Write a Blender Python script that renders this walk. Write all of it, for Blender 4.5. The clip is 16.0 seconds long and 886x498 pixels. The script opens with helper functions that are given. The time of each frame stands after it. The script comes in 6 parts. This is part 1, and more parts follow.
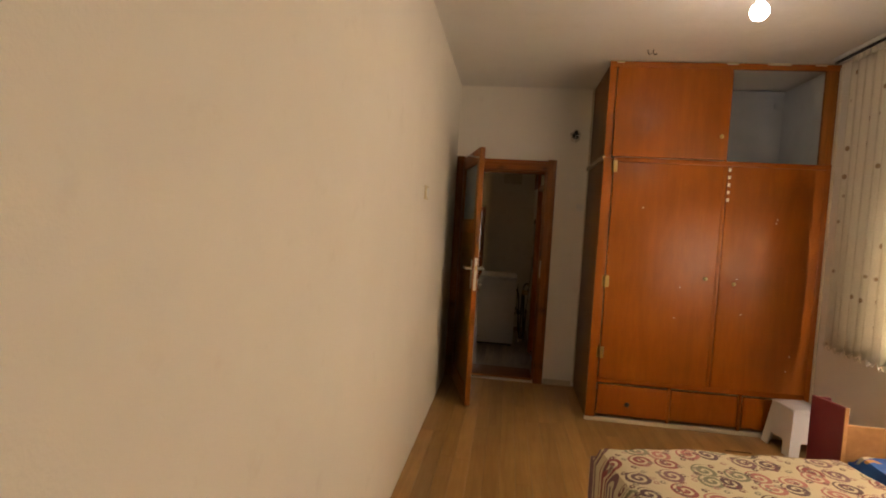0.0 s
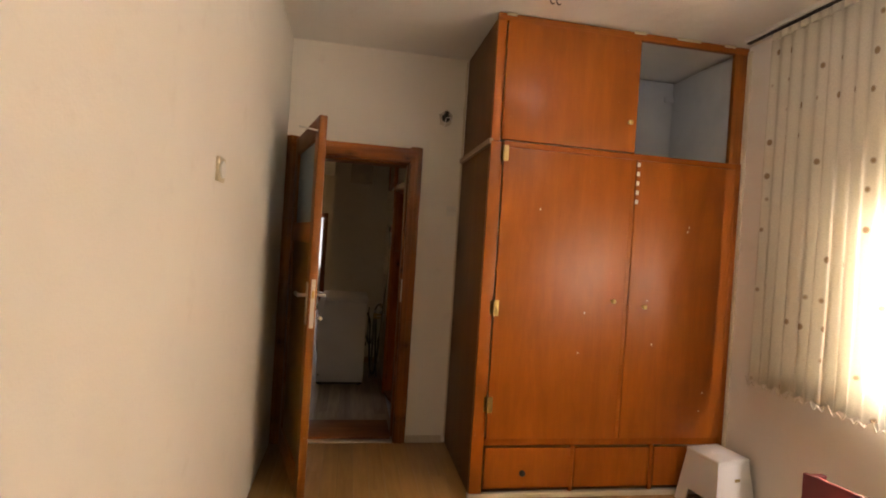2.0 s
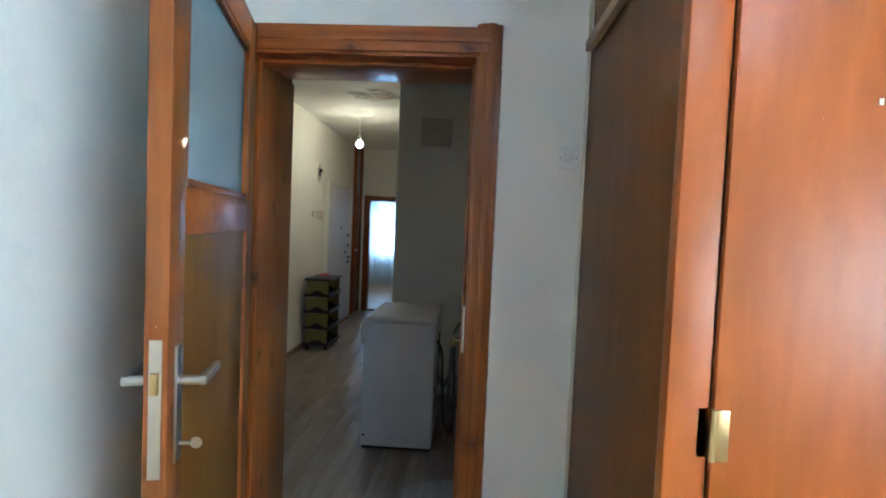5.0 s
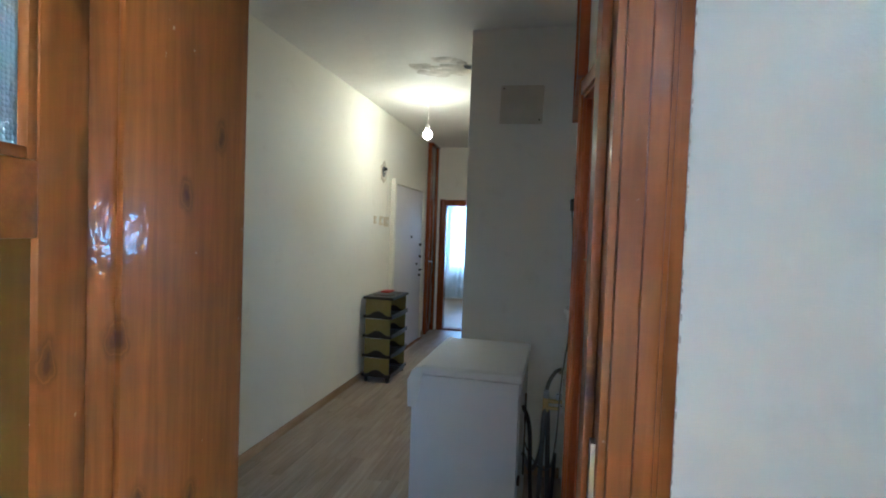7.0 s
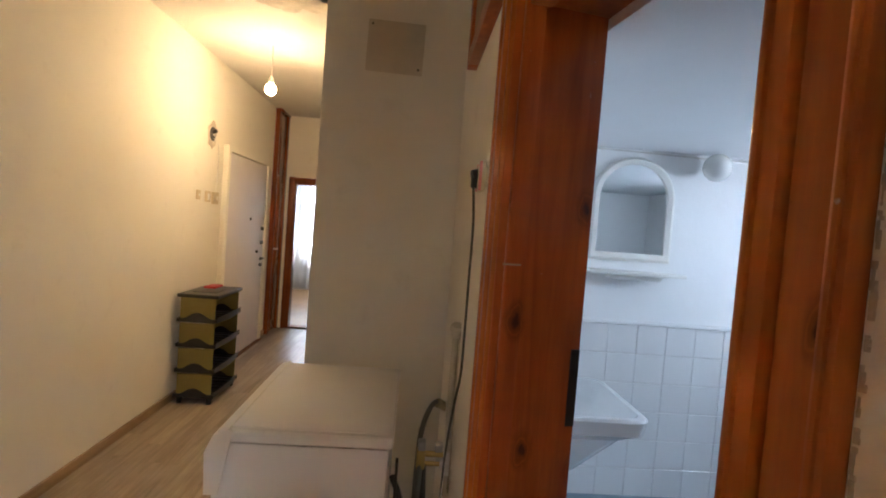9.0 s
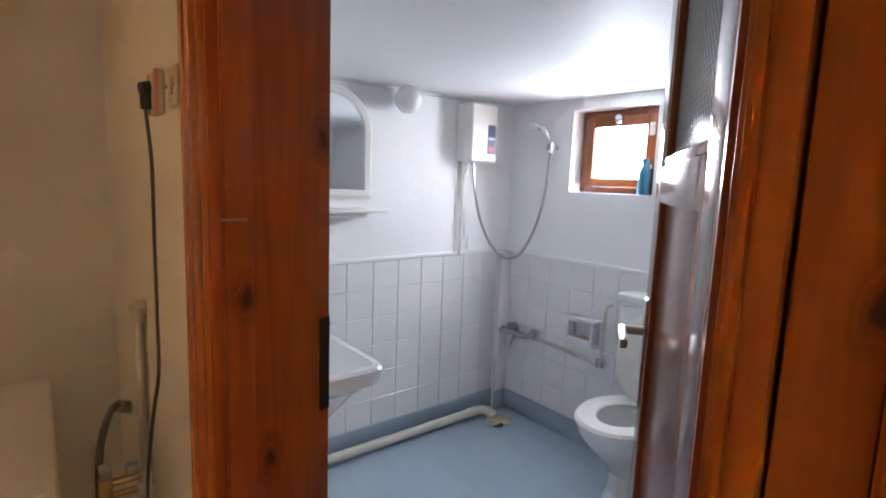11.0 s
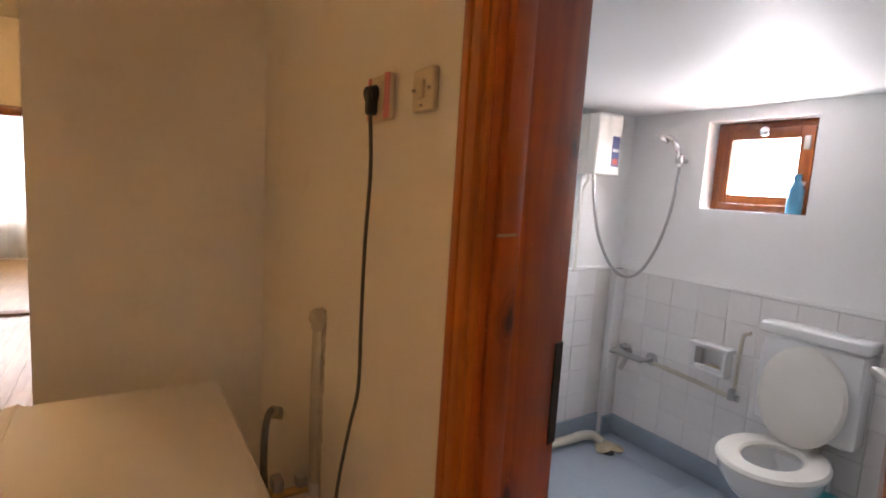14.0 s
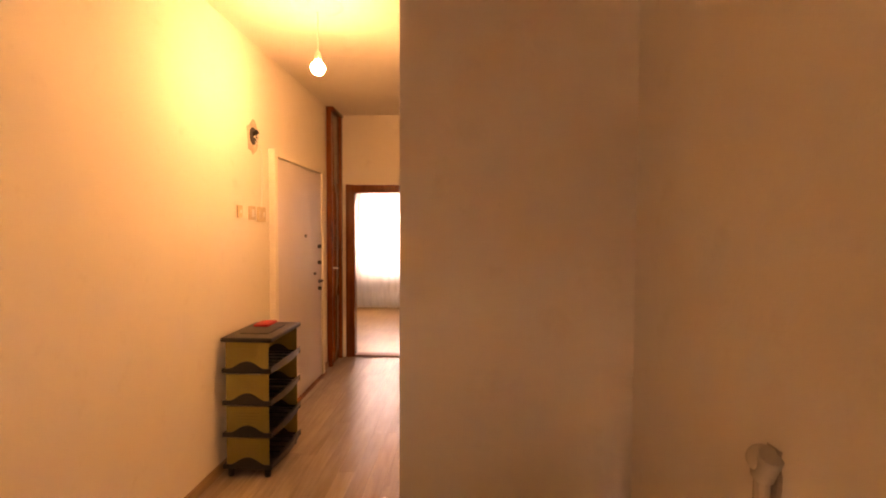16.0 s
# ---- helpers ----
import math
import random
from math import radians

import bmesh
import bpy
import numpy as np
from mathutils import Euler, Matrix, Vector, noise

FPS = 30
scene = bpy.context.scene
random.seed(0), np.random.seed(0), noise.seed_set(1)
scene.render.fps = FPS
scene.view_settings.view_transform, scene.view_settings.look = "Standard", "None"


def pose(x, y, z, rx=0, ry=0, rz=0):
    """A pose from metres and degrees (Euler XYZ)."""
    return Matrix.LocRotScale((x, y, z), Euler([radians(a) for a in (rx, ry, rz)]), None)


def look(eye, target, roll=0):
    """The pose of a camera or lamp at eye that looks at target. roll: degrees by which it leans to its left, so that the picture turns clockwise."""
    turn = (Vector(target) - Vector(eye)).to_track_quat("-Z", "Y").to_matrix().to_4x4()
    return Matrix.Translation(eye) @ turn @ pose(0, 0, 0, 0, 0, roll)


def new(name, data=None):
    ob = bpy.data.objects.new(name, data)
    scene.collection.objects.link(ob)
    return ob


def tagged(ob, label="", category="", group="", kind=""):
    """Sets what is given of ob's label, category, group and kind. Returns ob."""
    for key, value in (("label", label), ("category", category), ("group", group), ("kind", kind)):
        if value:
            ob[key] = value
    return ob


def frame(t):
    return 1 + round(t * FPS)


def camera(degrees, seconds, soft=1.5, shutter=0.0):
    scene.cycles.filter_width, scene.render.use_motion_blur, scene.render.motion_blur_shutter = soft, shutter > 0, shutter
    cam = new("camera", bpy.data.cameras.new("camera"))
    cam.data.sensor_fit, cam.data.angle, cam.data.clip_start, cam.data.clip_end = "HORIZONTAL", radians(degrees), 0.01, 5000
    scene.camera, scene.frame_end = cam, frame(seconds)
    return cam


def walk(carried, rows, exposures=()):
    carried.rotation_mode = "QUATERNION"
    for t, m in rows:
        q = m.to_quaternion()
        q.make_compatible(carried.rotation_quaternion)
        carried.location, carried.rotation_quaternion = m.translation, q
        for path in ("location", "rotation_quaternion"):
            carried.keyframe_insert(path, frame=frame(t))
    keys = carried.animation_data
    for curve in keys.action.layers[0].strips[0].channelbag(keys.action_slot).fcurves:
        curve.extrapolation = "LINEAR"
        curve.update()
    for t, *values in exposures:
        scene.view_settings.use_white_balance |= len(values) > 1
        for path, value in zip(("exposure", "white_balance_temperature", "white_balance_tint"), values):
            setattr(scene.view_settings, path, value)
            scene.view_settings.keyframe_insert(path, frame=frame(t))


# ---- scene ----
cam = camera(81.9, 16.0, 1.9)
PATH = [
    (0, (1.515, -4.853, 1.456), (1.265, -2.871, 1.356), 3.4),
    (0.5, (1.425, -4.656, 1.426), (1.508, -2.657, 1.404), 2.7),
    (1, (1.435, -4.314, 1.415), (1.701, -2.332, 1.424), 2.0),
    (1.5, (1.482, -3.964, 1.433), (1.8, -1.989, 1.43), 2.4),
    (2, (1.459, -3.61, 1.432), (1.813, -1.642, 1.412), 3.7),
    (2.5, (1.467, -3.32, 1.432), (1.824, -1.353, 1.392), 4.3),
    (3, (1.623, -2.918, 1.471), (1.895, -0.939, 1.38), 4.1),
    (3.5, (1.714, -2.635, 1.46), (1.899, -0.646, 1.363), 3.6),
    (6, (1.87, -1.164, 1.423), (1.573, 0.813, 1.356), 2.0),
    (6.5, (1.837, -0.935, 1.421), (1.461, 1.029, 1.364), 2.0),
    (7, (1.776, -0.645, 1.418), (1.337, 1.301, 1.35), 2.1),
    (7.5, (1.738, -0.331, 1.416), (1.275, 1.603, 1.337), 1.9),
    (8, (1.714, -0.109, 1.426), (1.272, 1.840, 1.341), 2.1),
    (8.5, (1.675, -0.000, 1.414), (1.475, 1.988, 1.330), 3.3),
    (9, (1.672, 0.096, 1.407), (1.790, 2.090, 1.321), 4.4),
    (9.5, (1.690, 0.207, 1.412), (2.150, 2.150, 1.297), 3.9),
    (10, (1.705, 0.291, 1.420), (2.482, 2.127, 1.257), 2.8),
    (12.5, (1.531, 0.477, 1.382), (3.029, 1.758, 1.043), 2.7),
    (13, (1.516, 0.541, 1.381), (2.921, 1.930, 1.072), 2.5),
    (13.5, (1.486, 0.590, 1.391), (2.741, 2.122, 1.112), 3.3),
    (14, (1.446, 0.621, 1.398), (2.509, 2.298, 1.159), 3.5),
    (14.5, (1.404, 0.654, 1.388), (2.238, 2.462, 1.199), 3.4),
    (15, (1.401, 0.743, 1.397), (1.933, 2.663, 1.216), 2.5),
    (15.5, (1.408, 0.896, 1.403), (1.654, 2.876, 1.271), 2.1),
    (16, (1.405, 1.024, 1.408), (1.313, 3.020, 1.328), 0.2),
]
EXPOSURES = [
    (0.0, -1.64, 7200, 23), (0.5, -1.60, 7200, 23), (1.5, -1.36, 7000, 25), (2.5, -0.90, 6000, 20), (3.0, -0.68, 5000, 12), (3.5, -0.50, 4200, 2),
    (5.3, 0.22, 3850, 2), (6.0, 0.70, 3700, 1), (7.0, 0.90, 3700, 2), (7.5, 1.06, 3800, 4), (8.0, 1.27, 3950, 4), (8.5, 1.34, 4400, 6),
    (9.0, 1.33, 5500, 17), (9.5, 1.32, 6100, 22), (10.0, 1.40, 6200, 21), (12.5, 1.52, 6700, 26), (14.0, 1.52, 7200, 30), (15.0, 1.60, 8600, 44), (16.0, 1.46, 10500, 59),
]
walk(cam, [(t, look(eye, target, roll)) for t, eye, target, roll in PATH], EXPOSURES)

# strengths of the lights
BEDROOM_SKY, BATH_SKY, FAR_SKY, BULB_BED, BULB_HALL = 960.0, 6.4, 17.0, 240.0, 205.0
# ---- world and light ----
world = bpy.data.worlds.new("world")
world.use_nodes = True
scene.world = world
sky = world.node_tree.nodes.new("ShaderNodeTexSky")
sky.sky_type, sky.sun_disc, sky.sun_elevation, sky.sun_rotation = "NISHITA", False, radians(42), radians(90)
world.node_tree.links.new(sky.outputs[0], world.node_tree.nodes["Background"].inputs[0])
world.node_tree.nodes["Background"].inputs[1].default_value = 0.12

sun_data = bpy.data.lights.new("sun", "SUN")
sun_data.energy, sun_data.angle, sun_data.color = 2.5, radians(0.6), (1, 0.95, 0.86)
sun = new("sun", sun_data)
sun.matrix_world = look((20, -2.6, 18), (0, -2.6, 0))


def window_light(name, eye, target, w, h, watts, colour):
    """Sky light that comes in through a window's opening."""
    data = bpy.data.lights.new(name, "AREA")
    data.shape, data.size, data.size_y, data.energy, data.color = "RECTANGLE", w, h, watts, colour
    new(name, data).matrix_world = look(eye, target)


window_light("bedroom_window_light", (3.86, -3.06, 1.28), (0, -3.06, 1.1), 2.6, 0.75, BEDROOM_SKY, (1, 0.955, 0.88))
window_light("bathroom_window_light", (4.02, 1.895, 1.585), (2.6, 1.1, 0.75), 0.30, 0.27, BATH_SKY, (0.81, 0.96, 1))
window_light("far_window_light", (0.3, 9.93, 1.35), (0.3, 6, 1.0), 1.4, 1.3, FAR_SKY, (0.9, 0.96, 1))

# ---- materials ----


def tree(name):
    m = bpy.data.materials.new(name)
    m.use_nodes = True
    return m, m.node_tree.nodes, m.node_tree.links, m.node_tree.nodes["Principled BSDF"]


def coords(nodes, links, scale, source="Object"):
    tc, mp = nodes.new("ShaderNodeTexCoord"), nodes.new("ShaderNodeMapping")
    mp.inputs["Scale"].default_value = scale
    links.new(tc.outputs[source], mp.inputs["Vector"])
    return mp.outputs[0]


def noise_tex(nodes, links, vec, scale, detail=5.0, rough=0.55, distort=0.0):
    n = nodes.new("ShaderNodeTexNoise")
    n.inputs["Scale"].default_value, n.inputs["Detail"].default_value = scale, detail
    n.inputs["Roughness"].default_value, n.inputs["Distortion"].default_value = rough, distort
    links.new(vec, n.inputs["Vector"])
    return n.outputs["Fac"]


def ramp(nodes, links, fac, stops, constant=False):
    r = nodes.new("ShaderNodeValToRGB")
    r.color_ramp.interpolation = "CONSTANT" if constant else "LINEAR"
    while len(r.color_ramp.elements) < len(stops):
        r.color_ramp.elements.new(0.5)
    for e, (p, c) in zip(r.color_ramp.elements, stops):
        e.position, e.color = p, (*c, 1)
    links.new(fac, r.inputs[0])
    return r.outputs[0]


def mixed(nodes, links, fac, a, b, blend="MIX"):
    m = nodes.new("ShaderNodeMix")
    m.data_type, m.blend_type = "RGBA", blend
    for socket, value in ((m.inputs[0], fac), (m.inputs[6], a), (m.inputs[7], b)):
        if isinstance(value, (int, float)):
            socket.default_value = value
        elif isinstance(value, tuple):
            socket.default_value = (*value, 1)
        else:
            links.new(value, socket)
    return m.outputs[2]


def bump(nodes, links, shader, height, strength, distance=0.01):
    b = nodes.new("ShaderNodeBump")
    b.inputs["Strength"].default_value, b.inputs["Distance"].default_value = strength, distance
    links.new(height, b.inputs["Height"])
    links.new(b.outputs[0], shader.inputs["Normal"])


def shade(c, k):
    return tuple(min(1.0, v * k) for v in c)


def plain(name, colour, rough=0.5, metal=0.0, vary=0.12, scale=14.0, relief=0.05, coat=0.0, alpha=1.0):
    """A painted, moulded or metal surface with faint blotches and fine relief."""
    m, nodes, links, p = tree(name)
    vec = coords(nodes, links, (1, 1, 1))
    big, fine = noise_tex(nodes, links, vec, scale * 0.25), noise_tex(nodes, links, vec, scale * 8)
    col = ramp(nodes, links, big, [(0.3, shade(colour, 1 - vary)), (0.7, shade(colour, 1 + vary * 0.5))])
    links.new(col, p.inputs["Base Color"])
    p.inputs["Roughness"].default_value, p.inputs["Metallic"].default_value = rough, metal
    p.inputs["Coat Weight"].default_value = coat
    bump(nodes, links, p, fine, relief, 0.004)
    return m


def plaster(name, colour, stain, relief=0.22):
    """Roller-painted plaster: uneven paint, grime in blotches, stipple and shallow waves."""
    m, nodes, links, p = tree(name)
    vec = coords(nodes, links, (1, 1, 1))
    big, mid = noise_tex(nodes, links, vec, 0.9, 6, 0.6), noise_tex(nodes, links, vec, 7, 6, 0.6)
    base = ramp(nodes, links, big, [(0.3, shade(colour, 0.93)), (0.65, colour)])
    spots = ramp(nodes, links, mid, [(0.60, (0, 0, 0)), (0.80, (1, 1, 1))])
    links.new(mixed(nodes, links, spots, base, mixed(nodes, links, 0.22, base, stain)), p.inputs["Base Color"])
    p.inputs["Roughness"].default_value = 0.62
    b1, b2 = nodes.new("ShaderNodeBump"), nodes.new("ShaderNodeBump")
    b1.inputs["Strength"].default_value, b1.inputs["Distance"].default_value = relief, 0.02
    b2.inputs["Strength"].default_value, b2.inputs["Distance"].default_value = relief, 0.004
    links.new(noise_tex(nodes, links, vec, 5, 3), b1.inputs["Height"])
    links.new(noise_tex(nodes, links, vec, 110, 3), b2.inputs["Height"])
    links.new(b1.outputs[0], b2.inputs["Normal"])
    links.new(b2.outputs[0], p.inputs["Normal"])
    return m


def wood(name, light, dark, along="z", rough=0.3, knots=0.0, coat=0.4, per_piece=0.0, fine=1.0, worn=0.0, gloss=0.22, flat=""):
    """Varnished wood with grain along one axis, and dark knots where asked for."""
    m, nodes, links, p = tree(name)
    axis = "xyz".index(along)
    stretch = [9.0 * fine] * 3
    stretch[axis] = 0.55
    vec = coords(nodes, links, tuple(stretch))
    rnd = None
    if per_piece:
        info, add = nodes.new("ShaderNodeObjectInfo"), nodes.new("ShaderNodeVectorMath")
        scale_up = nodes.new("ShaderNodeMath")
        scale_up.operation, scale_up.inputs[1].default_value = "MULTIPLY", 37.0
        links.new(info.outputs["Random"], scale_up.inputs[0])
        links.new(vec, add.inputs[0])
        links.new(scale_up.outputs[0], add.inputs[1])
        vec, rnd = add.outputs[0], info.outputs["Random"]
    grain = noise_tex(nodes, links, vec, 1.6, 8, 0.62, 1.4)
    col = ramp(nodes, links, grain, [(0.28, dark), (0.52, light), (0.74, shade(light, 1.18))])
    streak = noise_tex(nodes, links, vec, 7, 4, 0.6)
    col = mixed(nodes, links, ramp(nodes, links, streak, [(0.35, (0.5, 0.5, 0.5)), (0.6, (0, 0, 0))]), col, dark)
    broad = noise_tex(nodes, links, coords(nodes, links, (1, 1, 1)), 2.2, 4)
    col = mixed(nodes, links, 0.5, col, ramp(nodes, links, broad, [(0.3, (0.55, 0.5, 0.45)), (0.7, (1.0, 1.0, 1.0))]), "MULTIPLY")
    if knots:
        kv = [5.0] * 3
        kv[axis] = 2.6
        if flat:
            kv["xyz".index(flat)] = 0.0
        knots *= 0.72
        v = nodes.new("ShaderNodeTexVoronoi")
        v.inputs["Scale"].default_value = 1.0
        kvec = coords(nodes, links, tuple(kv))
        if flat:
            cut, join = nodes.new("ShaderNodeSeparateXYZ"), nodes.new("ShaderNodeCombineXYZ")
            links.new(kvec, cut.inputs[0])
            for n, c in enumerate(c for c in "xyz" if c != flat):
                links.new(cut.outputs["xyz".index(c)], join.inputs[n])
            kvec, v.voronoi_dimensions = join.outputs[0], "2D"
        wob, wobs = nodes.new("ShaderNodeVectorMath"), nodes.new("ShaderNodeTexNoise")
        wobs.inputs["Scale"].default_value = 9.0
        wob.operation, wob.inputs[1].default_value = "MULTIPLY_ADD", (0.10, 0.10, 0.10)
        links.new(kvec, wobs.inputs["Vector"])
        links.new(wobs.outputs["Color"], wob.inputs[0])
        links.new(kvec, wob.inputs[2])
        links.new(wob.outputs[0], v.inputs["Vector"])
        halo = ramp(nodes, links, v.outputs["Distance"], [(0.0, (0.75, 0.75, 0.75)), (0.09 * knots, (0.55, 0.55, 0.55)), (0.115 * knots, (0.12, 0.12, 0.12)), (0.13 * knots, (0.45, 0.45, 0.45)), (0.20 * knots, (0, 0, 0))])
        col = mixed(nodes, links, halo, col, shade(dark, 0.42))
        ring = ramp(nodes, links, v.outputs["Distance"], [(0.0, (1, 1, 1)), (0.035 * knots, (0.9, 0.9, 0.9)), (0.065 * knots, (0, 0, 0))])
        col = mixed(nodes, links, ring, col, (0.075, 0.020, 0.006))
    if worn:
        chips = noise_tex(nodes, links, coords(nodes, links, (1, 1, 1)), 42, 3, 0.5)
        col = mixed(nodes, links, ramp(nodes, links, chips, [(0.75, (0, 0, 0)), (0.78, (worn, worn, worn))]), col, (0.62, 0.50, 0.36))
    if rnd is not None:
        tone = ramp(nodes, links, rnd, [(0.0, (1 - per_piece,) * 3), (1.0, (1.0, 1.0, 1.0))])
        col = mixed(nodes, links, 1.0, col, tone, "MULTIPLY")
    links.new(col, p.inputs["Base Color"])
    p.inputs["Roughness"].default_value, p.inputs["Coat Weight"].default_value, p.inputs["Coat Roughness"].default_value = rough, coat, gloss
    p.inputs["Specular IOR Level"].default_value = 0.22
    bump(nodes, links, p, noise_tex(nodes, links, vec, 3, 5), 0.10, 0.004)
    ripple = nodes.new("ShaderNodeBump")
    ripple.inputs["Strength"].default_value, ripple.inputs["Distance"].default_value = 0.22, 0.004
    links.new(noise_tex(nodes, links, coords(nodes, links, (1, 1, 1)), 55, 2), ripple.inputs["Height"])
    links.new(ripple.outputs[0], p.inputs["Coat Normal"])
    return m


def piece_tile(name, colour, vary, rough=0.12):
    """Glazed tile whose tone varies from piece to piece, with faint dirt."""
    m, nodes, links, p = tree(name)
    info = nodes.new("ShaderNodeObjectInfo")
    tone = ramp(nodes, links, info.outputs["Random"], [(0, shade(colour, 1 - vary)), (1, colour)])
    dirt = noise_tex(nodes, links, coords(nodes, links, (1, 1, 1)), 3.5, 6)
    col = mixed(nodes, links, ramp(nodes, links, dirt, [(0.5, (0, 0, 0)), (0.8, (0.3, 0.3, 0.3))]), tone, (0.55, 0.45, 0.36))
    links.new(col, p.inputs["Base Color"])
    p.inputs["Roughness"].default_value = rough
    bump(nodes, links, p, noise_tex(nodes, links, coords(nodes, links, (1, 1, 1)), 9, 2), 0.06, 0.01)
    return m


def glow(name, colour, strength):
    m, nodes, links, p = tree(name)
    p.inputs["Base Color"].default_value = (*colour, 1)
    p.inputs["Emission Color"].default_value, p.inputs["Emission Strength"].default_value = (*colour, 1), strength
    return m


def cloth_sheer(name, colour, thin, motif=None, passing=0.55):
    """Thin curtain cloth: part see-through, part translucent, with small woven motifs."""
    m, nodes, links, p = tree(name)
    vec = coords(nodes, links, (1, 1, 1))
    weave = noise_tex(nodes, links, vec, 160, 2)
    col = ramp(nodes, links, weave, [(0.3, shade(colour, 0.88)), (0.7, colour)])
    fac = None
    if motif:
        v = nodes.new("ShaderNodeTexVoronoi")
        v.inputs["Scale"].default_value, v.inputs["Randomness"].default_value = 1.0, 0.25
        links.new(coords(nodes, links, (0.0, 10.5, 6.2)), v.inputs["Vector"])
        fac = ramp(nodes, links, v.outputs["Distance"], [(0.08, (0.85, 0.85, 0.85)), (0.13, (0, 0, 0))])
        col = mixed(nodes, links, fac, col, motif)
    links.new(col, p.inputs["Base Color"])
    p.inputs["Roughness"].default_value = 0.85
    tl, tr, mix1, mix2 = (nodes.new(k) for k in ("ShaderNodeBsdfTranslucent", "ShaderNodeBsdfTransparent", "ShaderNodeMixShader", "ShaderNodeMixShader"))
    links.new(col, tl.inputs[0])
    mix1.inputs[0].default_value, mix2.inputs[0].default_value = passing, thin
    links.new(p.outputs[0], mix1.inputs[1])
    links.new(tl.outputs[0], mix1.inputs[2])
    links.new(mix1.outputs[0], mix2.inputs[1])
    links.new(tr.outputs[0], mix2.inputs[2])
    links.new(mix2.outputs[0], nodes["Material Output"].inputs[0])
    return m


def rippled_glass(name, tint, scale, clear):
    m, nodes, links, p = tree(name)
    p.inputs["Base Color"].default_value = (*tint, 1)
    p.inputs["Transmission Weight"].default_value, p.inputs["Roughness"].default_value, p.inputs["IOR"].default_value = clear, 0.22, 1.45
    v = nodes.new("ShaderNodeTexVoronoi")
    v.inputs["Scale"].default_value, v.inputs["Randomness"].default_value = scale, 0.35
    links.new(coords(nodes, links, (1, 1, 1)), v.inputs["Vector"])
    bump(nodes, links, p, v.outputs["Distance"], 0.35, 0.006)
    return m


def diamond_glass(name, tint, turn, k):
    """Cast glass with a raised lattice of small diamonds, for a pane turned about z."""
    m, nodes, links, p = tree(name)
    p.inputs["Base Color"].default_value = (*tint, 1)
    p.inputs["Transmission Weight"].default_value, p.inputs["Roughness"].default_value, p.inputs["IOR"].default_value = 0.4, 0.15, 1.45
    mp, tc, sp = nodes.new("ShaderNodeMapping"), nodes.new("ShaderNodeTexCoord"), nodes.new("ShaderNodeSeparateXYZ")
    mp.inputs["Rotation"].default_value = (0, 0, radians(-turn))
    links.new(tc.outputs["Object"], mp.inputs["Vector"])
    links.new(mp.outputs[0], sp.inputs[0])
    waves = []
    for op in ("ADD", "SUBTRACT"):
        a, b, c = (nodes.new("ShaderNodeMath") for _ in range(3))
        a.operation, b.operation, c.operation = op, "MULTIPLY", "SINE"
        b.inputs[1].default_value = k
        links.new(sp.outputs[0], a.inputs[0])
        links.new(sp.outputs[2], a.inputs[1])
        links.new(a.outputs[0], b.inputs[0])
        links.new(b.outputs[0], c.inputs[0])
        waves.append(c.outputs[0])
    top = nodes.new("ShaderNodeMath")
    top.operation = "MAXIMUM"
    links.new(waves[0], top.inputs[0])
    links.new(waves[1], top.inputs[1])
    bump(nodes, links, p, top.outputs[0], 0.9, 0.004)
    return m


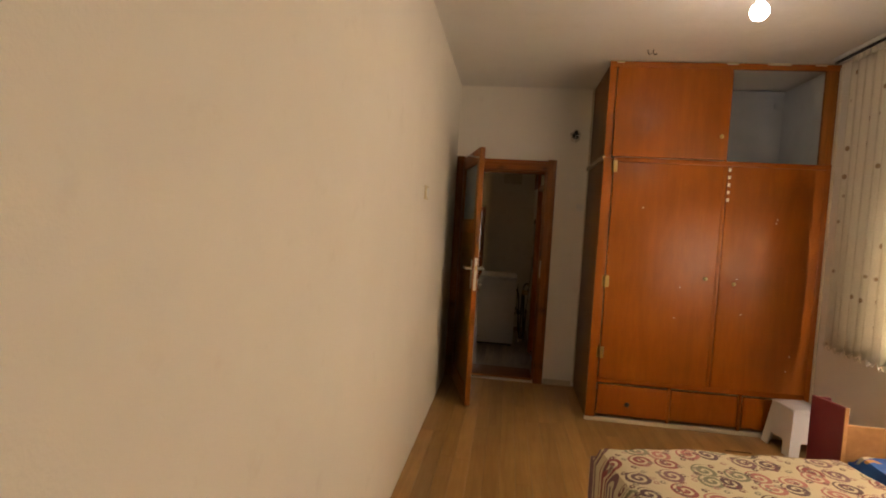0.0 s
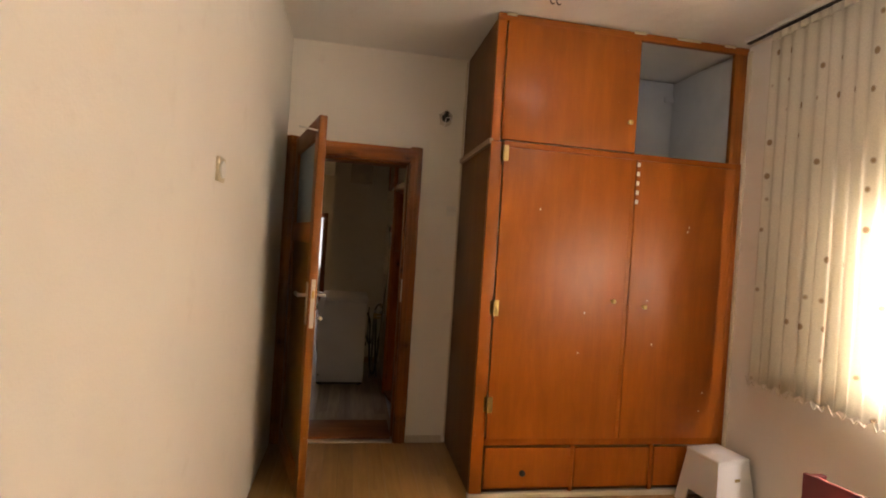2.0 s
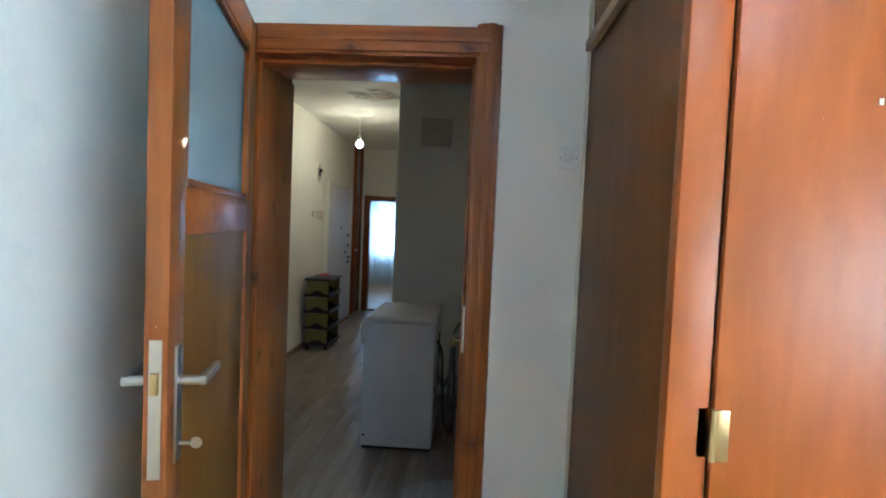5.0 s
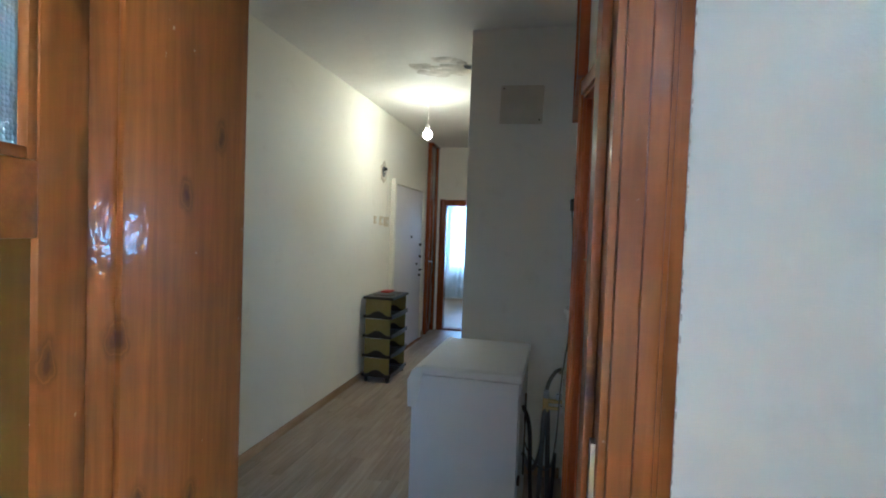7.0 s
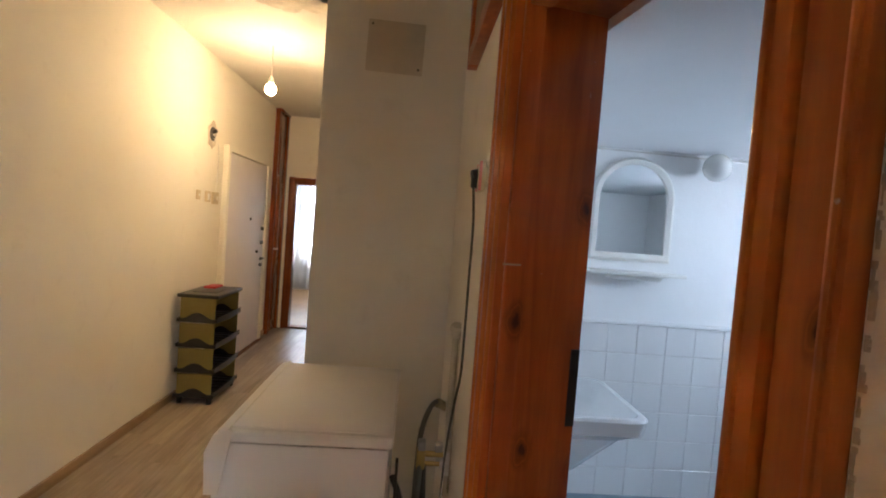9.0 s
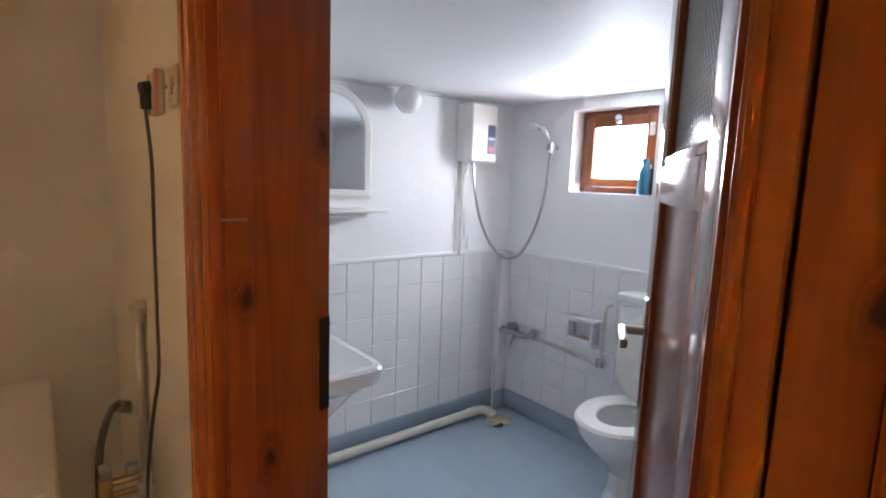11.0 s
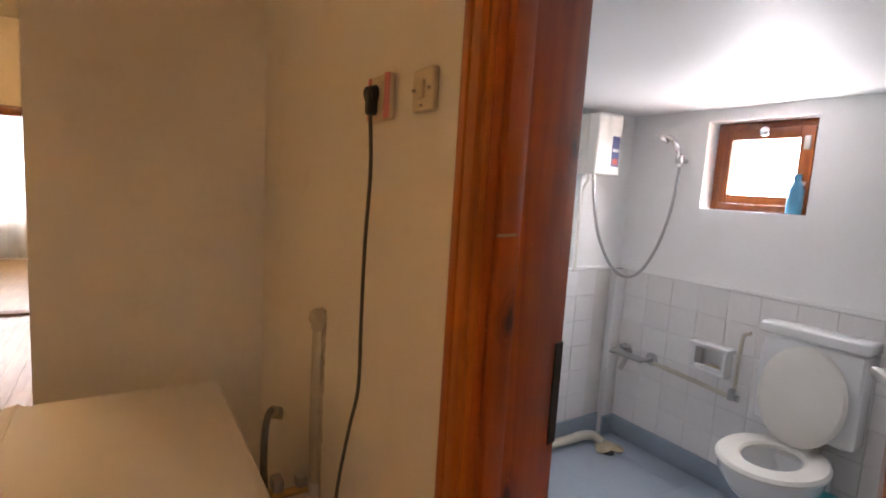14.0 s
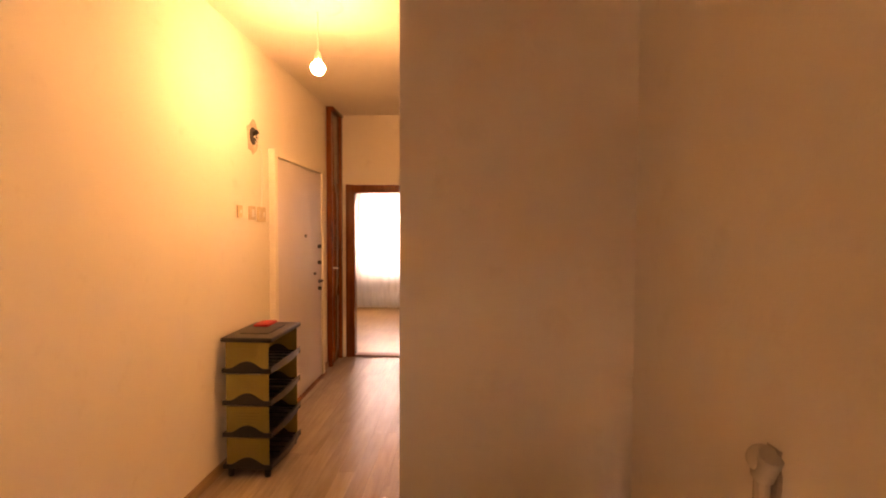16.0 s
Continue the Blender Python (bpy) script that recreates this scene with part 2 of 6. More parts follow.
def swirl_print(name):
    """Cream printed cotton with spiral discs in dark red, mauve, pink and grey-green."""
    m, nodes, links, p = tree(name)
    col = None
    base = (0.54, 0.465, 0.30)
    for scale, limit, jitter, colours in ((8.0, 0.44, 0.6, ((0.055, 0.004, 0.008), (0.15, 0.055, 0.065), (0.36, 0.11, 0.09), (0.20, 0.010, 0.010), (0.15, 0.145, 0.075))),
                                          (17.0, 0.26, 1.0, ((0.08, 0.006, 0.010), (0.20, 0.17, 0.12), (0.13, 0.010, 0.016), (0.34, 0.19, 0.15), (0.07, 0.010, 0.010)))):
        v = nodes.new("ShaderNodeTexVoronoi")
        v.voronoi_dimensions = "2D"
        v.inputs["Scale"].default_value, v.inputs["Randomness"].default_value = scale, jitter
        vec = coords(nodes, links, (1, 1, 1))
        links.new(vec, v.inputs["Vector"])
        away, sp, ang, sc, adds, sine, big = (nodes.new(k) for k in ("ShaderNodeVectorMath", "ShaderNodeSeparateXYZ", "ShaderNodeMath", "ShaderNodeMath", "ShaderNodeMath", "ShaderNodeMath", "ShaderNodeMath"))
        away.operation = "SUBTRACT"
        links.new(vec, away.inputs[0])
        links.new(v.outputs["Position"], away.inputs[1])
        links.new(away.outputs[0], sp.inputs[0])
        ang.operation, sc.operation, adds.operation, sine.operation, big.operation = "ARCTAN2", "MULTIPLY", "ADD", "SINE", "GREATER_THAN"
        links.new(sp.outputs[1], ang.inputs[0])
        links.new(sp.outputs[0], ang.inputs[1])
        sc.inputs[1].default_value = 26.0
        links.new(v.outputs["Distance"], sc.inputs[0])
        links.new(sc.outputs[0], adds.inputs[0])
        links.new(ang.outputs[0], adds.inputs[1])
        links.new(adds.outputs[0], sine.inputs[0])
        links.new(sine.outputs[0], big.inputs[0])
        big.inputs[1].default_value = -0.30
        inside = nodes.new("ShaderNodeMath")
        inside.operation, inside.inputs[1].default_value = "LESS_THAN", limit
        links.new(v.outputs["Distance"], inside.inputs[0])
        both = nodes.new("ShaderNodeMath")
        both.operation = "MULTIPLY"
        links.new(big.outputs[0], both.inputs[0])
        links.new(inside.outputs[0], both.inputs[1])
        sepc = nodes.new("ShaderNodeSeparateColor")
        links.new(v.outputs["Color"], sepc.inputs[0])
        pick = ramp(nodes, links, sepc.outputs[0], [(n / len(colours), c) for n, c in enumerate(colours)], True)
        col = mixed(nodes, links, both.outputs[0], col if col is not None else base, pick)
    links.new(col, p.inputs["Base Color"])
    p.inputs["Roughness"].default_value, p.inputs["Sheen Weight"].default_value = 0.85, 0.2
    bump(nodes, links, p, noise_tex(nodes, links, coords(nodes, links, (1, 1, 1)), 60, 4), 0.25, 0.006)
    return m


def blue_print(name):
    m, nodes, links, p = tree(name)
    vec = coords(nodes, links, (1, 1, 1))
    a = ramp(nodes, links, noise_tex(nodes, links, vec, 9, 5), [(0.35, (0.006, 0.03, 0.16)), (0.6, (0.015, 0.10, 0.38))])
    f = ramp(nodes, links, noise_tex(nodes, links, vec, 7, 3, 0.6, 1.0), [(0.60, (0, 0, 0)), (0.63, (1, 1, 1))])
    f2 = ramp(nodes, links, noise_tex(nodes, links, vec, 12, 2), [(0.62, (0, 0, 0)), (0.65, (1, 1, 1))])
    links.new(mixed(nodes, links, f2, mixed(nodes, links, f, a, (0.52, 0.45, 0.32)), (0.50, 0.22, 0.06)), p.inputs["Base Color"])
    p.inputs["Roughness"].default_value = 0.9
    return m


M = {
    "wall_bed": plaster("cream_plaster", (0.87, 0.82, 0.73), (0.52, 0.44, 0.33)),
    "wall_hall": plaster("hall_plaster", (0.88, 0.84, 0.75), (0.50, 0.42, 0.30)),
    "wall_bath": plaster("white_limewash", (0.90, 0.90, 0.89), (0.74, 0.72, 0.69), 0.2),
    "ceiling": plaster("ceiling_paint", (0.84, 0.81, 0.76), (0.58, 0.53, 0.46), 0.5),
    "bath_ceiling": plaster("bath_ceiling_paint", (0.84, 0.84, 0.84), (0.76, 0.75, 0.73), 0.18),
    "cabinet": wood("orange_varnished_board", (0.33, 0.090, 0.0060), (0.265, 0.067, 0.0042), "z", 0.40, 0, 0.16, 0, 0.4, 0.4, 0.24),
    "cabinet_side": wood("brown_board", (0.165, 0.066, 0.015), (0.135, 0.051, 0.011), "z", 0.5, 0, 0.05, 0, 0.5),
    "pine": wood("varnished_pine", (0.27, 0.086, 0.0072), (0.175, 0.047, 0.004), "z", 0.5, 0.8, 0.25, 0, 1.0, 0.3, 0.05, "x"),
    "pine_x": wood("varnished_pine_rail", (0.32, 0.098, 0.010), (0.21, 0.055, 0.006), "x", 0.45, 1.0, 0.15, 0, 1.0, 0.3, 0.2, "y"),
    "pine_y": wood("varnished_pine_cross", (0.42, 0.125, 0.016), (0.26, 0.062, 0.009), "y", 0.40, 1.0, 0.2, 0, 1.0, 0.3, 0.2, "x"),
    "jamb": wood("dark_red_pine", (0.46, 0.105, 0.013), (0.30, 0.055, 0.008), "z", 0.36, 1.0, 0.45, 0, 0.7, 0.5, 0.07, "y"),
    "jamb_gloss": wood("glossy_dark_red_lining", (0.30, 0.085, 0.028), (0.25, 0.066, 0.021), "z", 0.22, 0, 0.9, 0, 0.4, 0.0, 0.04),
    # wood of the bedroom frame again, coloured brighter to offset the weaker hall light
    "arch_lit": wood("lit_orange_red_pine", (0.50, 0.135, 0.012), (0.34, 0.080, 0.007), "z", 0.42, 0.6, 0.35, 0, 0.8, 0.4, 0.06, "x"),
    "leaf_panel": wood("leaf_plywood", (0.185, 0.080, 0.0075), (0.15, 0.060, 0.005), "z", 0.5, 0, 0.05, 0, 0.5),
    "bath_leaf": wood("glossy_red_brown_paint", (0.34, 0.105, 0.032), (0.27, 0.075, 0.022), "z", 0.2, 0, 0.4, 0, 0.5, 0.0, 0.12),
    "far_wood": wood("far_dark_wood", (0.26, 0.070, 0.018), (0.17, 0.038, 0.010), "z", 0.25, 0, 0.5),
    "plank": wood("honey_laminate", (0.48, 0.275, 0.095), (0.39, 0.205, 0.062), "y", 0.30, 0, 0.2, 0.22, 0.9),
    "plank_hall": wood("grey_oak_laminate", (0.47, 0.385, 0.29), (0.31, 0.24, 0.17), "y", 0.34, 0, 0.15, 0.25, 0.9),
    "underlay": plain("dark_joint", (0.10, 0.06, 0.03), 0.9),
    "threshold": wood("worn_threshold", (0.28, 0.105, 0.030), (0.15, 0.050, 0.014), "x", 0.5, 0, 0.1, 0, 0.8, 0.8),
    "skirt": wood("beige_skirting", (0.44, 0.30, 0.17), (0.34, 0.22, 0.12), "y", 0.4),
    "skirt_white": plain("cream_skirting", (0.66, 0.58, 0.44), 0.5),
    "steel": plain("brushed_steel", (0.62, 0.60, 0.56), 0.28, 1.0, 0.08),
    "chrome": plain("chrome", (0.72, 0.72, 0.72), 0.14, 1.0, 0.05, relief=0.0),
    "old_chrome": plain("dull_chrome", (0.45, 0.45, 0.45), 0.3, 1.0, 0.2),
    "brass": plain("brass", (0.55, 0.40, 0.16), 0.32, 1.0, 0.2),
    "dark_metal": plain("dark_metal", (0.05, 0.045, 0.04), 0.45, 0.6),
    "white_plastic": plain("white_plastic", (0.78, 0.76, 0.71), 0.38, 0, 0.05),
    "aged_plastic": plain("yellowed_plastic", (0.66, 0.56, 0.38), 0.42, 0, 0.12),
    "pink": plain("pink_tape", (0.75, 0.28, 0.26), 0.6),
    "cable_grey": plain("dark_grey_cable", (0.085, 0.082, 0.078), 0.55),
    "black": plain("black_rubber", (0.022, 0.021, 0.020), 0.5),
    "grey_hose": plain("grey_hose", (0.20, 0.19, 0.175), 0.55, 0, 0.2),
    "enamel": plain("white_enamel", (0.78, 0.77, 0.76), 0.55, 0, 0.04, relief=0.01),
    "porcelain": plain("white_porcelain", (0.80, 0.81, 0.81), 0.10, 0, 0.04, relief=0.01, coat=0.6),
    "tile": piece_tile("white_wall_tile", (0.82, 0.81, 0.80), 0.06),
    "grout": plain("grey_grout", (0.72, 0.70, 0.67), 0.9),
    "bath_floor": piece_tile("blue_grey_floor_paint", (0.37, 0.45, 0.53), 0.04, 0.28),
    "bath_skirt": plain("blue_grey_skirting_paint", (0.31, 0.38, 0.45), 0.4, 0, 0.12),
    "pipe": plain("dirty_white_pipe", (0.62, 0.58, 0.48), 0.5, 0, 0.25),
    "rag": plain("stained_rag", (0.52, 0.44, 0.30), 0.95, 0, 0.4, 30, 0.6),
    "frost": rippled_glass("rippled_glass", (0.62, 0.74, 0.78), 150, 0.45),
    "diamond": diamond_glass("diamond_glass", (0.86, 0.94, 0.90), 34.1, 330.0),
    "clear": plain("window_glass", (0.9, 0.9, 0.9), 0.05),
    "mirror": plain("mirror_glass", (0.88, 0.90, 0.90), 0.02, 1.0, 0.0, relief=0.0),
    "curtain": cloth_sheer("sheer_cream_curtain", (0.93, 0.88, 0.74), 0.14, (0.34, 0.20, 0.08), 0.40),
    "far_curtain": cloth_sheer("sheer_white_curtain", (0.88, 0.88, 0.86), 0.15),
    "swirl": swirl_print("swirl_print"),
    "blue": blue_print("blue_floral_print"),
    "maroon": plain("maroon_board", (0.17, 0.020, 0.025), 0.4),
    "bed_wood": wood("light_bed_board", (0.52, 0.27, 0.11), (0.43, 0.21, 0.08), "y", 0.4, 0, 0.1, 0, 0.4),
    "rack_black": plain("black_plastic", (0.020, 0.018, 0.017), 0.38),
    "rack_olive": plain("olive_plastic", (0.27, 0.22, 0.055), 0.42, 0, 0.12),
    "red": plain("red_plastic", (0.55, 0.03, 0.03), 0.4),
    "door_white": plain("lavender_white_door", (0.70, 0.66, 0.68), 0.5, 0, 0.04),
    "patch": plain("painted_cover", (0.62, 0.56, 0.45), 0.55, 0, 0.1, 30, 0.2),
    "flakes": plain("damp_flaking_paint", (0.74, 0.69, 0.62), 0.8, 0, 0.3, 30, 0.5),
    "bare": plain("bare_plaster", (0.60, 0.53, 0.43), 0.9, 0, 0.35, 40, 0.8),
    "teal": plain("turquoise_plastic", (0.05, 0.42, 0.48), 0.35),
    "teal_bottle": plain("turquoise_bottle", (0.02, 0.14, 0.22), 0.3),
    "navy": plain("navy_sticker", (0.03, 0.04, 0.16), 0.35),
    "sticker_red": plain("red_sticker", (0.50, 0.05, 0.04), 0.35),
    "opal": plain("opal_glass", (0.74, 0.73, 0.70), 0.15, 0, 0.03, relief=0.0),
    "cupboard_inside": plain("grey_white_board", (0.60, 0.62, 0.63), 0.7),
    "bulb_bed": glow("bedroom_bulb_glow", (1.0, 0.95, 0.86), BULB_BED),
    "bulb_hall": glow("hall_bulb_glow", (1.0, 0.66, 0.28), BULB_HALL),
    "outside": glow("bright_outside", (0.95, 0.98, 1.0), 5.0),
    "outside_bath": glow("bright_outside_bath", (0.95, 0.98, 1.0), 4.0),
    "outside_bed": glow("bright_outside_bedroom", (1.0, 0.98, 0.92), 7.0),
}

# ---- mesh helpers ----


def bx(bm, x0, x1, y0, y1, z0, z1, bevel=0.0, seg=2):
    """Adds a box to bm, with rounded edges where bevel is given."""
    got = bmesh.ops.create_cube(bm, size=1)["verts"]
    for v in got:
        v.co = (x0 if v.co.x < 0 else x1, y0 if v.co.y < 0 else y1, z0 if v.co.z < 0 else z1)
    if bevel:
        edges = list({e for v in got for e in v.link_edges})
        bmesh.ops.bevel(bm, geom=edges, offset=min(bevel, 0.49 * min(x1 - x0, y1 - y0, z1 - z0)), segments=seg, profile=0.6, affect="EDGES")
    return bm


def box(*a, bevel=0.0, seg=2):
    return bx(bmesh.new(), *a, bevel=bevel, seg=seg)


def rod(bm, a, b, r0, r1=None, seg=14, caps=True):
    """Adds a round bar from a to b."""
    a, b = Vector(a), Vector(b)
    m = Matrix.Translation((a + b) / 2) @ (b - a).to_track_quat("Z", "Y").to_matrix().to_4x4()
    bmesh.ops.create_cone(bm, cap_ends=caps, segments=seg, radius1=r0, radius2=r0 if r1 is None else r1, depth=(b - a).length, matrix=m)
    return bm


def ball(bm, c, r, sx=1, sy=1, sz=1, u=18, v=12):
    bmesh.ops.create_uvsphere(bm, u_segments=u, v_segments=v, radius=r, matrix=Matrix.Translation(c) @ Matrix.Diagonal((sx, sy, sz, 1)))
    return bm


def lathe(bm, c, profile, seg=24, sx=1.0, sy=1.0):
    """A surface of revolution about a vertical axis through c; profile: (radius, height) from below."""
    rings = [[bm.verts.new((c[0] + r * sx * math.cos(2 * math.pi * k / seg), c[1] + r * sy * math.sin(2 * math.pi * k / seg), c[2] + z)) for k in range(seg)] for r, z in profile]
    for lo, hi in zip(rings, rings[1:]):
        for k in range(seg):
            bm.faces.new((lo[k], lo[(k + 1) % seg], hi[(k + 1) % seg], hi[k]))
    bm.faces.new(rings[0][::-1])
    bm.faces.new(rings[-1])
    return bm


def bezier(points, n=10):
    """A smooth line through the points (Catmull-Rom)."""
    p = [Vector(q) for q in points]
    p = [2 * p[0] - p[1], *p, 2 * p[-1] - p[-2]]
    out = []
    for k in range(1, len(p) - 2):
        a, b, c, d = p[k - 1 : k + 3]
        for s in range(n):
            t = s / n
            out.append(0.5 * (2 * b + (c - a) * t + (2 * a - 5 * b + 4 * c - d) * t * t + (3 * b - a - 3 * c + d) * t ** 3))
    return out + [p[-2]]


def tube(bm, points, r, seg=10, n=10):
    """A round tube along a smooth line."""
    line = bezier(points, n)
    rings = []
    side = Vector((0.3, 0.5, 0.81))
    for k, q in enumerate(line):
        way = (line[min(k + 1, len(line) - 1)] - line[max(k - 1, 0)]).normalized()
        u = way.cross(side)
        if u.length < 1e-3:
            u = way.cross(Vector((1, 0, 0)))
        u.normalize()
        w = way.cross(u)
        rings.append([bm.verts.new(q + r * (math.cos(2 * math.pi * j / seg) * u + math.sin(2 * math.pi * j / seg) * w)) for j in range(seg)])
    for lo, hi in zip(rings, rings[1:]):
        for j in range(seg):
            bm.faces.new((lo[j], lo[(j + 1) % seg], hi[(j + 1) % seg], hi[j]))
    bm.faces.new(rings[0][::-1])
    bm.faces.new(rings[-1])
    return bm


def turned(bm, m):
    bmesh.ops.transform(bm, matrix=m, verts=bm.verts)
    return bm


def mesh(name, bm, material, smooth=True):
    bmesh.ops.recalc_face_normals(bm, faces=bm.faces)
    me = bpy.data.meshes.new(name)
    bm.to_mesh(me)
    bm.free()
    me.materials.append(M[material])
    if smooth:
        me.shade_smooth()
        me.set_sharp_from_angle(angle=radians(35))
    return me


def part(name, bm, material, parent, label=""):
    """Links bm, given in world places, as one mesh under a thing or a part."""
    base = parent
    here = Vector((0, 0, 0))
    while base is not None:
        here, base = here + base.location, base.parent
    bmesh.ops.translate(bm, vec=-here, verts=bm.verts)
    ob = new(name, mesh(name, bm, material))
    ob.parent = parent
    return tagged(ob, label)


def thing(name, at, label, category, group="", kind=""):
    """An Empty at the base of a thing made of parts."""
    ob = new(name)
    ob.location, ob.empty_display_size = at, 0.1
    return tagged(ob, label, category, group, kind)


def single(name, bm, material, label, category, group="", kind=""):
    return tagged(new(name, mesh(name, bm, material)), label, category, group, kind)


def structure(name, bm, material, label="", category=""):
    return tagged(new(name, mesh(name, bm, material)), label, category, "", "structure")

# ---- large structure ----
LW, RW, BACK, CB = 0.99, 3.80, -6.2, 2.76      # bedroom: side walls, rear wall, ceiling
HF, HX, CY, CX, CH, END = 0.15, 1.85, 2.39, 1.225, 2.62, 6.52  # hall: faces, column, ceiling, end wall
BX0, BX1, BY1, CBATH = 2.06, 3.93, 2.58, 1.86  # bathroom
DX0, DX1, DZ, HL = 1.07, 1.832, 1.99, 0.38                # bedroom doorway, inside its lining
EY0, EY1, EZ = 0.487, 1.157, 1.885               # bathroom doorway, inside its lining, before the wall is turned
SKEW, BT = 9.0, 0.215                           # that stretch of wall stands askew, hinged on the doorway edge; its thickness
ASKEW = Matrix.Translation((HX, EY1, 0)) @ Matrix.Rotation(radians(SKEW), 4, "Z") @ Matrix.Translation((-HX, -EY1, 0))


def prism(bm, outline, z0, z1):
    """Adds an upright block over an outline of (x, y) corners."""
    lo, hi = ([bm.verts.new((x, y, z)) for x, y in outline] for z in (z0, z1))
    for k in range(len(lo)):
        bm.faces.new((lo[k], lo[(k + 1) % len(lo)], hi[(k + 1) % len(lo)], hi[k]))
    bm.faces.new(lo[::-1])
    bm.faces.new(hi)
    return bm


def about(x, y, degrees):
    return ASKEW @ Matrix.Translation((x, y, 0)) @ Matrix.Rotation(radians(degrees), 4, "Z") @ Matrix.Translation((-x, -y, 0))


LATCH_SIDE, HINGE_SIDE = about(HX, EY1, 3.5), about(HX, EY0, 9.0)   # the two splayed linings


def askew(x, y):
    return tuple((ASKEW @ Vector((x, y, 0)))[:2])


w = structure("wall_bedroom_left", box(LW - 0.16, LW, BACK, 0, 0, CB), "wall_bed", "cream painted plaster wall with a rough finish", "wall")
structure("wall_bedroom_rear", box(LW - 0.16, RW + 0.2, BACK - 0.16, BACK, 0, CB), "wall_bed", "cream painted plaster wall", "wall")
bm = bmesh.new()
for a in ((RW, RW + 0.2, BACK, -4.40, 0, CB), (RW, RW + 0.2, -1.72, 0, 0, CB), (RW, RW + 0.2, -4.40, -1.72, 0, 0.88), (RW, RW + 0.2, -4.40, -1.72, 1.66, CB)):
    bx(bm, *a)
structure("wall_bedroom_window", bm, "wall_bed", "cream plaster wall with a curtained window opening", "wall")
bm = bmesh.new()
for a in ((-0.16, DX0 - 0.035, 0, HL, 0, CB + 0.1), (DX1 + 0.035, 4.13, 0, HF, 0, CB + 0.1), (DX0 - 0.035, DX1 + 0.035, 0, 0.30, DZ + 0.035, CB + 0.1)):
    bx(bm, *a)
structure("wall_doorway", bm, "wall_bed", "plaster wall with the bedroom doorway", "wall")
structure("wall_hall_left", box(-0.16, 0, HF, END + 0.14, 0, CH), "wall_hall", "pale yellow painted plaster wall", "wall")
structure("wall_hall_column", box(CX, HX, CY, BY1, 0, CH), "wall_hall", "cream wall beside the washing machine", "wall")
structure("wall_hall_right", box(CX, CX + 0.18, BY1, END, 0, CH), "wall_hall", "cream corridor wall", "wall")
bm = bmesh.new()
bx(bm, HX, HX + BT, EY0 - 0.03, EY1 + 0.03, EZ + 0.032, CH)
prism(bm, [(HX, 0.04), (HX + BT, 0.04), (HX + BT, EY0), (HX, EY0 - 0.035)], 0, CH)
turned(bm, ASKEW)
prism(bm, [(HX, EY1 + 0.034), (HX, BY1), (BX0, BY1), (BX0, EY1 + 0.11), tuple((LATCH_SIDE @ Vector((HX + BT, EY1 + 0.032, 0)))[:2]), tuple((LATCH_SIDE @ Vector((HX + 0.03, EY1 + 0.032, 0)))[:2])], 0, CH)
structure("wall_bathroom_door", bm, "wall_hall", "cream wall with the bathroom doorway", "wall")
bm = bmesh.new()
for a in ((-0.16, 0.155, END, END + 0.14, 0, CH), (0.93, CX + 0.2, END, END + 0.14, 0, CH), (0.155, 0.93, END, END + 0.14, 1.82, CH)):
    bx(bm, *a)
structure("wall_hall_end", bm, "wall_hall", "cream end wall with an open doorway", "wall")
structure("wall_bathroom_north", box(HX, BX1 + 0.2, BY1, BY1 + 0.14, 0, CBATH + 0.1), "wall_bath", "white limewashed bathroom wall above tiles", "wall")
bm = bmesh.new()
for a in ((BX1, BX1 + 0.2, HF, 1.655, 0, CBATH + 0.1), (BX1, BX1 + 0.2, 2.135, BY1, 0, CBATH + 0.1), (BX1, BX1 + 0.2, 1.655, 2.135, 0, 1.372), (BX1, BX1 + 0.2, 1.655, 2.135, 1.80, CBATH + 0.1)):
    bx(bm, *a)
structure("wall_bathroom_window", bm, "wall_bath", "white wall with a small window opening", "wall")
structure("wall_bathroom_south", box(BX0, BX1, HF - 0.003, HF + 0.02, 0, CBATH), "wall_bath", "white bathroom wall", "wall")
bm = bmesh.new()
bx(bm, BX0, BX0 + 0.012, EY1 + 0.14, BY1, 0, CBATH)
structure("wall_bathroom_west", bm, "wall_bath", "white bathroom wall beside the door", "wall")
structure("ceiling_bedroom", box(LW - 0.16, RW + 0.2, BACK, 0, CB, CB + 0.12), "ceiling", "off-white painted bedroom ceiling", "ceiling")
structure("ceiling_hall", box(-0.16, 2.45, HF, END + 0.14, CH, CH + 0.12), "ceiling", "off-white hall ceiling with a damp stain", "ceiling")
structure("ceiling_bathroom", prism(bmesh.new(), [askew(HX + BT, 0.12), (BX1, HF), (BX1, BY1), (BX0, BY1), (BX0, EY1 + 0.13), askew(HX + BT, EY1)], CBATH, CBATH + 0.1), "bath_ceiling", "low white bathroom ceiling", "ceiling")
# the far room
structure("floor_far_room", box(-1.0, 2.6, END + 0.14, 10.2, -0.1, 0.0), "plank", "light laminate floor of the far room", "floor")
structure("ceiling_far_room", box(-1.0, 2.6, END + 0.14, 10.2, 2.6, 2.7), "ceiling", "off-white ceiling", "ceiling")
structure("wall_far_left", box(-1.1, -0.95, END + 0.14, 10.2, 0, 2.6), "wall_hall", "cream wall of the far room", "wall")
structure("wall_far_right", box(2.5, 2.65, END + 0.14, 10.2, 0, 2.6), "wall_hall", "cream wall of the far room", "wall")
structure("wall_far_front", box(CX + 0.2, 2.5, END, END + 0.14, 0, 2.6), "wall_hall", "cream wall of the far room", "wall")
